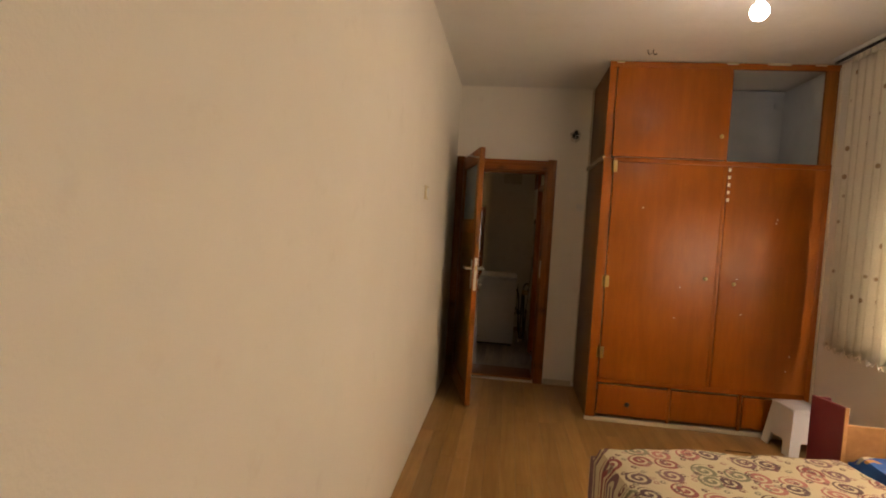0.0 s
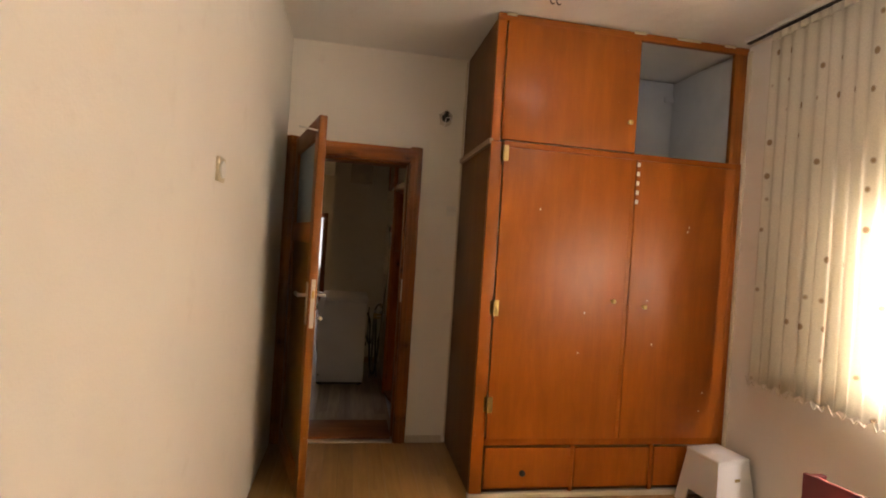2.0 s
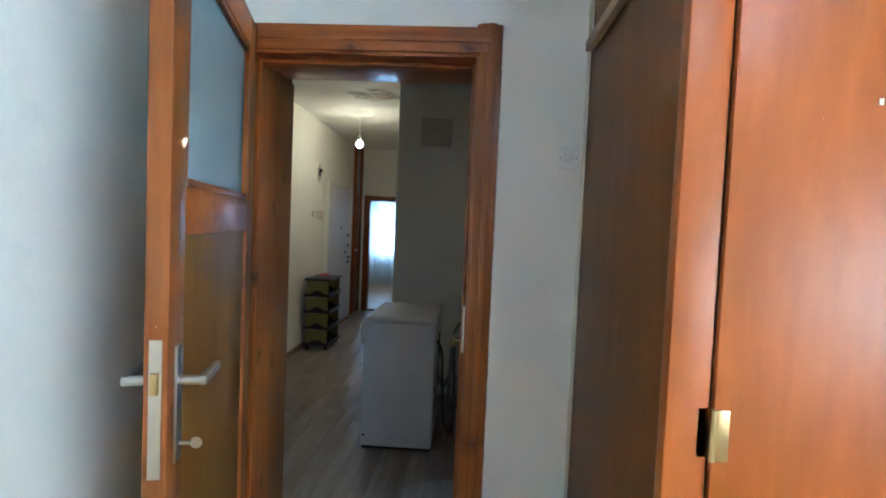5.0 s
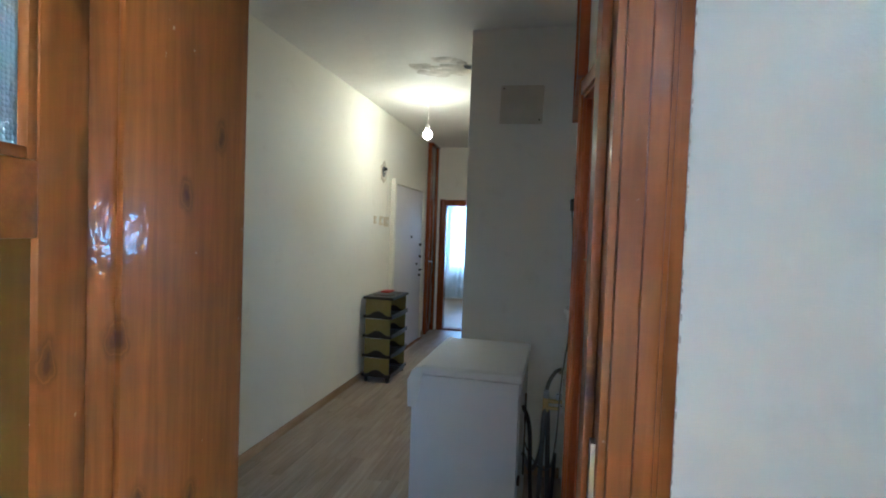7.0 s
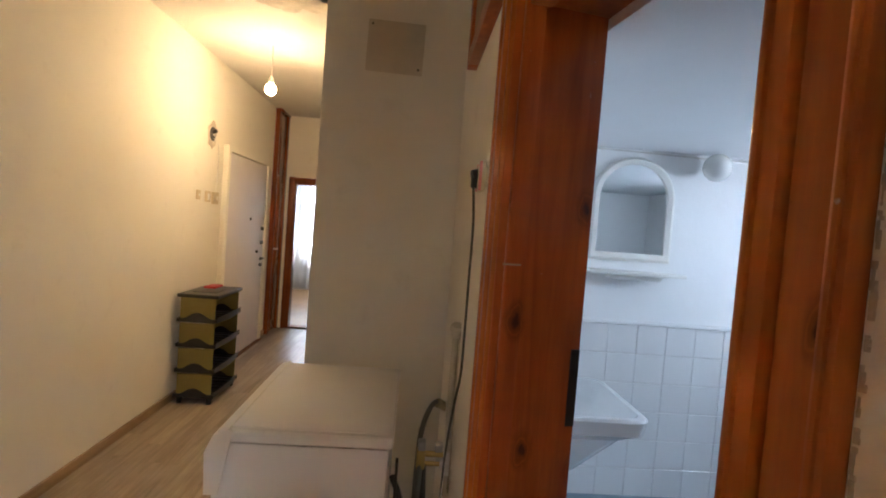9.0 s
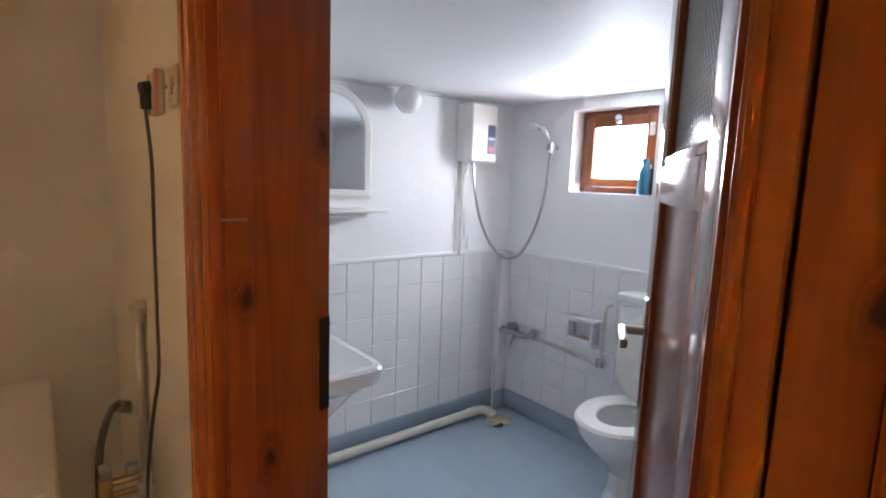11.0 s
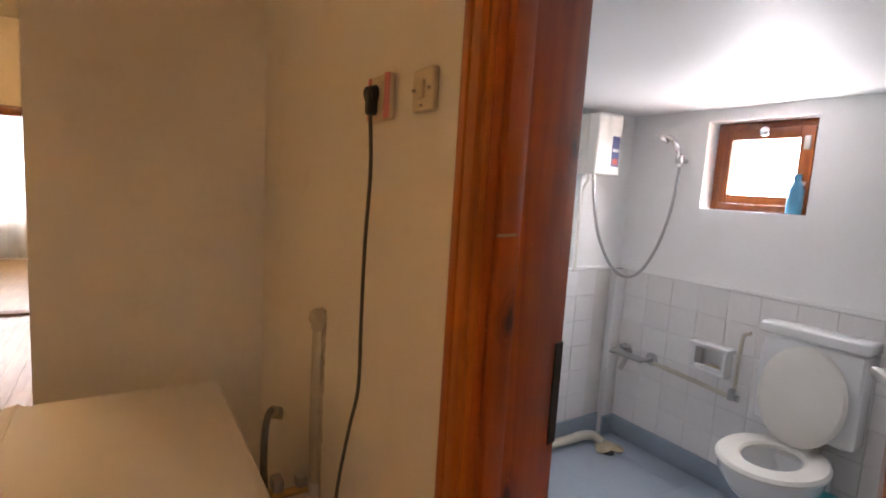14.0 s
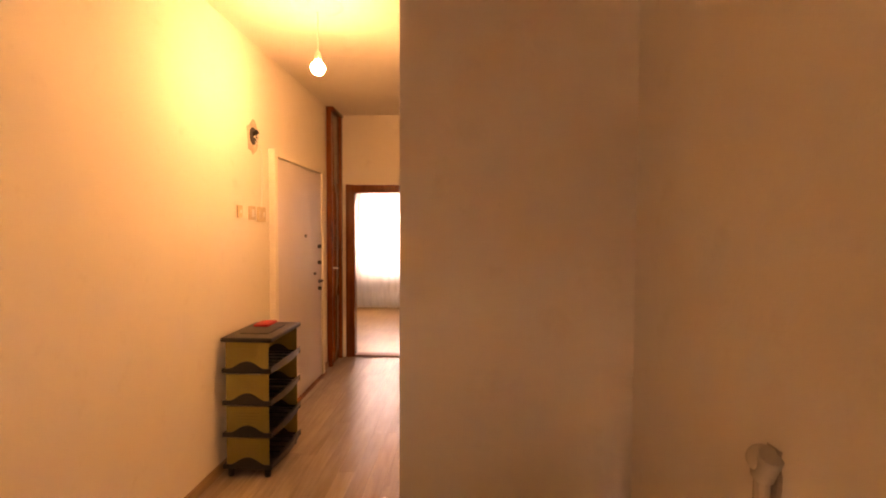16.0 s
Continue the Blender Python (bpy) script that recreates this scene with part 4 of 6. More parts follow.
def wardrobe():
    x0, x1, y0 = 2.195, RW - 0.004, -0.82
    t = thing("wardrobe", (3.0, -0.41, 0), "tall built-in orange varnished wardrobe, with one open compartment at the top", "wardrobe")
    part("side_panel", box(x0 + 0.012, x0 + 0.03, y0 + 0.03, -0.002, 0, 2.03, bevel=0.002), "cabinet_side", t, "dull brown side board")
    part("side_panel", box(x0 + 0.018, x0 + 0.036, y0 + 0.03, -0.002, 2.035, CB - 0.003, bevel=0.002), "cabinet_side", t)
    part("batten", box(x0 - 0.012, x0 + 0.012, y0 - 0.005, -0.03, 2.012, 2.045, bevel=0.003), "skirt", t, "rough wooden batten with flaking paint")
    part("front_post", box(x0, x0 + 0.0735, y0 - 0.006, y0 + 0.03, 0.02, 2.03, bevel=0.004), "cabinet", t)
    part("front_post", box(x0, x0 + 0.055, y0, y0 + 0.03, 2.032, CB - 0.01, bevel=0.005), "cabinet", t)
    part("front_post", box(3.705, x1, y0, y0 + 0.03, 2.04, CB - 0.012, bevel=0.005), "pine", t)
    part("front_post", box(3.7545, x1, y0 - 0.008, y0 + 0.03, 0.02, 2.04, bevel=0.005), "cabinet", t)
    part("middle_post", box(3.0625, 3.0875, y0 - 0.010, y0 + 0.03, 0.345, 2.002, bevel=0.003), "cabinet", t)
    part("middle_post", box(3.066, 3.080, y0 + 0.006, y0 + 0.03, 2.03, CB - 0.06, bevel=0.003), "cabinet", t)
    part("cornice", box(x0, x1, y0 - 0.004, y0 + 0.028, CB - 0.052, CB - 0.008, bevel=0.006), "pine_x", t, "chipped top rail with plaster smears")
    part("middle_rail", box(x0 + 0.076, 3.753, y0 - 0.008, y0 + 0.03, 2.0025, 2.0375, bevel=0.004), "cabinet", t)
    part("base_rail", box(x0, x1, y0 + 0.004, y0 + 0.03, 0.30, 0.342, bevel=0.003), "cabinet", t)
    part("plinth", box(x0 - 0.006, x1, y0 - 0.012, y0 + 0.02, 0.0, 0.030, bevel=0.004), "skirt_white", t, "cream plinth strip")
    for a in ((2.272, 3.060, 0.345, 2.000), (3.090, 3.752, 0.345, 2.000), (2.250, 3.064, 2.040, CB - 0.055)):
        d = part("door", box(a[0], a[1], y0 - 0.016, y0 + 0.004, a[2], a[3], bevel=0.006), "cabinet", t)
        kx, kz = {2.272: (2.985, 1.16), 3.090: (3.185, 1.135), 2.250: (3.015, 2.21)}[a[0]]
        knob = rod(bmesh.new(), (kx, y0 - 0.016, kz), (kx, y0 - 0.034, kz), 0.007)
        part("knob", ball(knob, (kx, y0 - 0.040, kz), 0.015, 1, 0.6, 1), "brass", d, "small round brass knob")
    for z in (1.965, 1.09, 0.54):
        h = box(2.248, 2.270, y0 - 0.006, y0 + 0.001, z - 0.045, z + 0.045, bevel=0.002)
        bx(h, 2.274, 2.298, y0 - 0.020, y0 - 0.016, z - 0.045, z + 0.045, bevel=0.002)
        part("hinge", rod(h, (2.271, y0 - 0.018, z - 0.045), (2.271, y0 - 0.018, z + 0.045), 0.006), "brass", t, "brass butt hinge")
    for a, knob in (((2.276, 2.795), 2.50), ((2.822, 3.30), None), ((3.335, 3.755), None)):
        d = part("drawer", box(a[0], a[1], y0 - 0.006, y0 + 0.012, 0.055, 0.290, bevel=0.004), "cabinet", t, "plain drawer front")
        if knob:
            part("knob", ball(bmesh.new(), (knob, y0 - 0.022, 0.15), 0.018, 1, 0.8, 1), "dark_metal", d)
    for x in (2.808, 3.318):
        part("divider", box(x - 0.012, x + 0.012, y0 - 0.002, y0 + 0.02, 0.03, 0.30, bevel=0.003), "cabinet", t)
    part("back_panel", box(x0 + 0.04, x1, -0.10, -0.085, 0.03, CB - 0.01), "cupboard_inside", t, "grey-white inner back board")
    part("inner_side", box(3.060, 3.066, y0 + 0.031, -0.10, 2.03, CB - 0.02), "cupboard_inside", t)
    part("inner_side", box(3.775, 3.785, y0 + 0.031, -0.10, 2.03, CB - 0.02), "cupboard_inside", t)
    part("inner_floor", box(3.066, 3.775, y0 + 0.031, -0.10, 2.005, 2.03), "cupboard_inside", t)
    part("inner_floor", box(x0 + 0.04, 3.06, y0 + 0.031, -0.10, 2.005, 2.03), "cupboard_inside", t)
    part("inner_strip", box(3.70, 3.775, -0.115, -0.10, 2.60, 2.64, bevel=0.004), "cupboard_inside", t)
    # row of small white plugs on the right door's edge
    for k in range(5):
        part("white_mark", box(3.0905, 3.108, y0 - 0.0185, y0 - 0.015, 1.74 + k * 0.055, 1.765 + k * 0.055), "white_plastic", t, "small white strip mark")
    random.seed(4)
    for _ in range(9):
        x, z = random.choice((random.uniform(2.32, 3.02), random.uniform(3.15, 3.70))), random.uniform(0.5, 1.9)
        part("chip", box(x, x + 0.007, y0 - 0.0175, y0 - 0.015, z, z + random.uniform(0.005, 0.012)), "skirt_white", t)
    for xa, xb in ((2.24, 2.30), (3.02, 3.10), (3.30, 3.46), (3.62, 3.70)):
        part("plaster_smear", box(xa, xb, y0 - 0.008, y0 + 0.01, CB - 0.022, CB - 0.003, bevel=0.006), "skirt_white", t, "smear of white plaster on the rail")


wardrobe()
random.seed(11)
bm = bmesh.new()
rows = []
for k in range(181):
    z = 0.03 + k * 0.015
    r = 0.010 + 0.010 * noise.noise(Vector((2.0, 7.0, z * 7))) + 0.005 * noise.noise(Vector((1.0, 4.0, z * 40)))
    rows.append([bm.verts.new(q) for q in ((3.7985, -0.84 - r, z), (3.789, -0.838 - r * 0.6, z), (3.786, -0.815, z), (3.7985, -0.815, z))])
for lo, hi in zip(rows, rows[1:]):
    for n in range(3):
        bm.faces.new((lo[n], lo[n + 1], hi[n + 1], hi[n]))
single("filler_strip", bm, "skirt_white", "uneven cream filler along the wardrobe and wall", "filler", "", "stuff")
bm = bmesh.new()
rows = []
for k in range(181):
    z = 0.04 + k * 0.015
    r = 0.010 + 0.006 * noise.noise(Vector((0.0, 3.0, z * 9))) + 0.003 * noise.noise(Vector((5.0, 1.0, z * 45)))
    rows.append([bm.verts.new(q) for q in ((2.206, -0.001, z), (2.206, -0.012, z), (2.206 - r * 0.6, -0.009, z), (2.206 - r, -0.001, z))])
for lo, hi in zip(rows, rows[1:]):
    for n in range(3):
        bm.faces.new((lo[n], lo[n + 1], hi[n + 1], hi[n]))
single("filler_line", bm, "skirt_white", "rough plaster line between wardrobe and wall", "filler", "", "stuff")


def curtain(name, x, y0, y1, z0, z1, material, label, waves, depth, seed, axis="x"):
    """A gathered curtain: a folded sheet with some thickness, a heading and a scalloped hem."""
    random.seed(seed)
    t = thing(name, (x, (y0 + y1) / 2, z0) if axis == "x" else ((y0 + y1) / 2, x, z0), label, "curtain")
    n, rows = waves * 10, 14
    phase = [random.uniform(-0.5, 0.5) for _ in range(waves + 2)]
    amp = [random.uniform(0.5, 1.2) for _ in range(waves + 2)]
    bm = bmesh.new()
    sheet = []
    for r in range(rows + 1):
        s = r / rows
        line = []
        for k in range(n + 1):
            u = k / n * waves
            j, f = int(u), u - int(u)
            ph, am = phase[j] * (1 - f) + phase[j + 1] * f, amp[j] * (1 - f) + amp[j + 1] * f
            off = depth * am * math.sin(2 * math.pi * u + ph + 0.5 * math.sin(3 * s + j)) * (0.35 + 0.65 * s)
            z = z1 + (z0 - z1) * s - (0.018 * abs(math.sin(math.pi * u * 2)) if r == rows else 0)
            y = y0 + (y1 - y0) * k / n
            line.append(bm.verts.new((x + off, y, z) if axis == "x" else (y, x + off, z)))
        sheet.append(line)
    for a, b in zip(sheet, sheet[1:]):
        for k in range(n):
            bm.faces.new((a[k], a[k + 1], b[k + 1], b[k]))
    cloth = part("cloth", bm, material, t)
    m = cloth.modifiers.new("thickness", "SOLIDIFY")
    m.thickness = 0.0008
    return t


cur = curtain("curtain_bedroom", 3.70, -5.2, -1.10, 0.79, 2.68, "curtain", "sheer cream curtain with small brown leaf motifs, backlit", 56, 0.024, 5)
bm = bmesh.new()
for k in range(68):
    y = -5.18 + k * 0.06
    bx(bm, 3.685, 3.715, y, y + 0.045, 2.675, 2.715, bevel=0.008)
part("heading_tape", bm, "curtain", cur, "gathered heading with hooks")
bm = bmesh.new()
random.seed(8)
for k in range(40):
    y = -5.15 + k * 0.102
    tube(bm, [(3.70, y, 0.80), (3.698, y + 0.02, 0.755), (3.70, y + 0.05, 0.772), (3.702, y + 0.07, 0.750), (3.70, y + 0.095, 0.795)], 0.004, 6, 4)
part("scalloped_hem", bm, "curtain", cur, "scalloped embroidered hem")
rail = thing("curtain_rail", (3.72, -3.0, 2.735), "long white ceiling curtain rail with a dark slot", "curtain rail")
part("track", box(3.675, 3.725, -5.4, -0.92, 2.735, CB - 0.002, bevel=0.004), "white_plastic", rail)
part("slot", box(3.690, 3.710, -5.4, -0.925, 2.726, 2.7355), "black", rail)

# a lifted joint between two boards
single("floor_chip", box(3.10, 3.27, -1.160, -1.146, 0.0, 0.004, bevel=0.0015), "underlay", "dark chipped joint in the laminate floor", "floor damage", "", "stuff")

# stool
st = thing("plastic_stool", (3.635, -0.985, 0), "white moulded plastic step stool with tapered legs", "stool")
S = Matrix.Translation((3.635, -0.985, 0)) @ Matrix.Rotation(radians(8), 4, "Z")


def stool_shell(k):
    bm = bmesh.new()
    h, a, b = 0.31, 0.150, 0.112
    ax, ay = ((1, 0), (0, 1), (-1, 0), (0, -1))[k]
    tx, ty = -ay, ax
    prof = ((-1, 0), (-0.52, 0), (-0.46, 0.30), (0.46, 0.30), (0.52, 0), (1, 0), (1, 1), (-1, 1))
    outer, inner = [], []
    for u, s in prof:
        r = a + (b - a) * s
        for dst, cut in ((outer, 0.0), (inner, 0.008)):
            dst.append(bm.verts.new((ax * (r - cut) + tx * u * (r - cut), ay * (r - cut) + ty * u * (r - cut), h * s)))
    bm.faces.new(outer)
    bm.faces.new(inner[::-1])
    for j in range(8):
        bm.faces.new((outer[j], outer[(j + 1) % 8], inner[(j + 1) % 8], inner[j]))
    return bm


for side in range(4):
    part("leg_panel", turned(stool_shell(side), S), "white_plastic", st)
top = box(-0.118, 0.118, -0.118, 0.118, 0.297, 0.322, bevel=0.012, seg=3)
part("seat", turned(top, S), "white_plastic", st)
part("grip_slot", turned(box(-0.035, 0.035, -0.008, 0.008, 0.3215, 0.3235, bevel=0.0005), S), "grout", st)
part("label", turned(turned(box(-0.018, 0.018, -0.0015, 0.0015, -0.008, 0.008), Matrix.Translation((0.02, -0.1245, 0.21)) @ Matrix.Rotation(radians(-7), 4, "X")), S), "brass", st, "small gold label")

# beds
bed = thing("bed_covered", (2.6, -3.6, 0), "low bed under a cream spread printed with red swirls", "bed")


def soft_block(x0, x1, y0, y1, z0, z1, r, seed, nx=40, ny=44, lump=0.014):
    """A padded block with a rounded rim and an uneven top."""
    bm = bmesh.new()
    grid = []
    for i in range(nx + 1):
        row = []
        for j in range(ny + 1):
            u, v = i / nx, j / ny
            x, y = x0 + (x1 - x0) * u, y0 + (y1 - y0) * v
            d = min(x - x0, x1 - x, y - y0, y1 - y)
            drop = r - math.sqrt(max(0.0, r * r - max(0.0, r - d) ** 2))
            z = z1 - drop + lump * noise.noise(Vector((x * 3.1 + seed, y * 3.1, 0.0))) + 0.5 * lump * noise.noise(Vector((x * 9 + seed, y * 9, 2.0)))
            row.append(bm.verts.new((x, y, z)))
        grid.append(row)
    for i in range(nx):
        for j in range(ny):
            bm.faces.new((grid[i][j], grid[i + 1][j], grid[i + 1][j + 1], grid[i][j + 1]))
    rim = [grid[i][0] for i in range(nx)] + [grid[nx][j] for j in range(ny)] + [grid[i][ny] for i in range(nx, 0, -1)] + [grid[0][j] for j in range(ny, 0, -1)]
    low = [bm.verts.new((q.co.x + 0.015 * noise.noise(q.co * 6), q.co.y + 0.015 * noise.noise(q.co * 7), z0)) for q in rim]
    for k in range(len(rim)):
        bm.faces.new((rim[k], rim[(k + 1) % len(rim)], low[(k + 1) % len(rim)], low[k]))
    bm.faces.new(low)
    return bm


LIE = Matrix.Translation((3.17, -2.25, 0)) @ Matrix.Rotation(radians(8), 4, "Z") @ Matrix.Translation((-3.17, 2.25, 0))
part("bedspread", turned(soft_block(1.96, 3.17, -4.3, -2.23, 0.10, 0.465, 0.07, 1.0), LIE), "swirl", bed)
part("base", turned(box(2.02, 3.10, -4.25, -2.32, 0.0, 0.12, bevel=0.01), LIE), "bed_wood", bed)
bed = thing("mattress_blue", (3.42, -3.3, 0), "mattress under a blue floral sheet beside the wall", "mattress")
part("sheet", soft_block(3.20, 3.735, -4.4, -2.215, 0.12, 0.48, 0.05, 5.0, 20, 44), "blue", bed)
part("base", box(3.22, 3.63, -4.35, -2.24, 0.0, 0.14, bevel=0.01), "bed_wood", bed)
bf = thing("bed_footboard", (3.4, -2.17, 0), "light wood footboard between maroon corner panels, behind the blue mattress", "footboard")
part("board", box(3.165, 3.745, -2.205, -2.185, 0.15, 0.60, bevel=0.003), "bed_wood", bf, "light wood cross board")
CORNER = Matrix.Translation((3.148, -2.132, 0)) @ Matrix.Rotation(radians(-76.0), 4, "Z")
part("corner_panel", turned(box(-0.098, 0.094, -0.010, 0.010, 0.0, 0.69, bevel=0.002), CORNER), "maroon", bf, "maroon laminated corner panel")
part("edge_band", turned(box(0.094, 0.098, -0.0105, 0.0105, 0.0, 0.6905), CORNER), "bed_wood", bf)
part("corner_return", box(3.136, 3.20, -2.056, -2.036, 0.0, 0.685, bevel=0.002), "maroon", bf)
part("corner_panel", box(3.747, 3.768, -2.30, -2.12, 0.0, 0.72, bevel=0.002), "maroon", bf, "maroon laminated corner panel")
part("edge_band", box(3.7465, 3.7685, -2.304, -2.30, 0.0, 0.7205), "bed_wood", bf)
single("phone_charger", bx(tube(bmesh.new(), [(3.50, -2.29, 0.492), (3.55, -2.33, 0.498), (3.60, -2.42, 0.495), (3.58, -2.6, 0.494)], 0.006), 3.475, 3.512, -2.30, -2.275, 0.480, 0.503, bevel=0.006), "black", "black charger with cable lying on the blue sheet", "charger")

# wall fittings of the bedroom


def plate_x(name, x, out, y, z, s, label, parts, category="socket", material="aged_plastic", h=None):
    """A wall plate on a wall across x. parts: extra boxes or rods as (name, kind, dy, dz, size, material)."""
    h = h or s
    t = thing(name, (x, y, z), label, category)
    lo, hi = sorted((x, x + out * 0.012))
    part("plate", box(lo, hi, y - s / 2, y + s / 2, z - h / 2, z + h / 2, bevel=0.005, seg=3), material, t)
    for nm, kind, dy, dz, sz, mat in parts:
        lo, hi = sorted((x + out * 0.010, x + out * 0.017))
        if kind == "box":
            part(nm, box(lo, hi, y + dy - sz[0] / 2, y + dy + sz[0] / 2, z + dz - sz[1] / 2, z + dz + sz[1] / 2, bevel=0.002), mat, t)
        else:
            part(nm, rod(bmesh.new(), (lo, y + dy, z + dz), (hi - (0.004 if mat == "black" else 0), y + dy, z + dz), sz), mat, t)
    return t


plate_x("wall_socket", LW, 1, -1.72, 1.64, 0.085, "yellowed round wall socket on a square plate", [("well", "rod", 0, 0, 0.030, "white_plastic"), ("hole", "rod", 0.01, 0, 0.006, "black"), ("hole", "rod", -0.01, 0, 0.006, "black")])


def plate_y(name, y, out, x, z, s, label, parts, category="switch"):
    t = thing(name, (x, y, z), label, category)
    lo, hi = sorted((y, y + out * 0.012))
    part("plate", box(x - s / 2, x + s / 2, lo, hi, z - s / 2, z + s / 2, bevel=0.005, seg=3), "white_plastic", t)
    for nm, dx, dz, sz, mat in parts:
        lo, hi = sorted((y + out * 0.010, y + out * 0.017))
        part(nm, box(x + dx - sz[0] / 2, x + dx + sz[0] / 2, lo, hi, z + dz - sz[1] / 2, z + dz + sz[1] / 2, bevel=0.002), mat, t)
    return t


plate_y("light_switch", 0, -1, 2.150, 1.672, 0.070, "white double light switch beside the wardrobe", [("rocker", -0.010, 0, (0.014, 0.030), "grout"), ("rocker", 0.010, 0, (0.014, 0.030), "grout"), ("screw", -0.026, 0, (0.004, 0.004), "dark_metal"), ("screw", 0.026, 0, (0.004, 0.004), "dark_metal")])


def wire_hole(name, at, normal, label, size=1.0):
    """An open junction hole in the plaster with a socket and loose wires."""
    t = thing(name, at, label, "wall opening")
    n, side = Vector(normal), Vector((normal[1], -normal[0], 0))
    at = Vector(at)
    m = Matrix.Translation(at) @ n.to_track_quat("Z", "Y").to_matrix().to_4x4()
    bm = bmesh.new()
    random.seed(3)
    ring = [size * (0.040 + random.uniform(-0.007, 0.007)) for _ in range(16)]
    vs = [[bm.verts.new(m @ Vector((r * f * math.cos(k * math.pi / 8), r * 1.15 * f * math.sin(k * math.pi / 8), h))) for k, r in enumerate(ring)] for f, h in ((1.25, 0.0), (1.05, 0.005), (0.75, 0.002))]
    for a, b in zip(vs, vs[1:]):
        for k in range(16):
            bm.faces.new((a[k], a[(k + 1) % 16], b[(k + 1) % 16], b[k]))
    bm.faces.new(vs[-1])
    part("broken_rim", bm, "bare", t, "crumbled plaster rim")
    part("dark_hole", turned(rod(bmesh.new(), (0, 0, 0.002), (0, 0, 0.006), 0.030 * size), m), "black", t)
    part("lamp_socket", turned(rod(bmesh.new(), (0.0, 0.012, 0.0), (0.0, 0.030, 0.035), 0.015), m), "black", t)
    part("wire", tube(bmesh.new(), [at + n * 0.006, at + n * 0.03 + side * 0.006 + Vector((0, 0, -0.03)), at + n * 0.012 + side * 0.012 + Vector((0, 0, -0.075))], 0.003), "white_plastic", t)
    part("wire", tube(bmesh.new(), [at + n * 0.006, at + n * 0.03 - side * 0.02, at + n * 0.01 - side * 0.045 + Vector((0, 0, -0.02))], 0.003), "white_plastic", t)


wire_hole("wall_lamp_hole", (2.068, 0, 2.33), (0, -1, 0), "open wall lamp hole with loose wires above the switch")


def bulb(name, at, ceiling, r, material, label, drop=True, rose=0.05):
    t = thing(name, (at[0], at[1], ceiling), label, "lamp")
    part("ceiling_rose", lathe(bmesh.new(), (at[0], at[1], ceiling - 0.022), [(rose * 0.5, 0), (rose * 0.9, 0.008), (rose, 0.021)]), "white_plastic", t)
    part("cord", rod(bmesh.new(), (at[0], at[1], at[2] + r * 2.0), (at[0], at[1], ceiling - 0.02), 0.004), "white_plastic", t)
    part("holder", lathe(bmesh.new(), (at[0], at[1], at[2] + r * 1.05), [(0.014, 0), (0.019, 0.004), (0.019, 0.035), (0.009, 0.05)]), "white_plastic", t)
    part("bulb", lathe(bmesh.new(), (at[0], at[1], at[2]), [(r * 0.25, -r * 0.97), (r * 0.65, -r * 0.76), (r * 0.95, -r * 0.3), (r, 0), (r * 0.95, r * 0.32), (r * 0.76, r * 0.66), (r * 0.42, r * 0.95)], 20), material, t, "lit glass bulb")
    return t


bulb("pendant_bulb_bedroom", (2.64, -2.18, 2.56), CB, 0.042, "bulb_bed", "bare lit bulb hanging from the bedroom ceiling")
hk = thing("ceiling_hook", (2.42, -0.98, CB), "two small bent ceiling hooks of dark wire", "hook")
for dx in (-0.015, 0.02):
    part("hook", tube(bmesh.new(), [(2.42 + dx, -1.05, CB), (2.42 + dx, -1.05, CB - 0.02), (2.435 + dx, -1.04, CB - 0.03), (2.45 + dx, -1.03, CB - 0.02)], 0.003), "dark_metal", hk)

# ---- hall ----


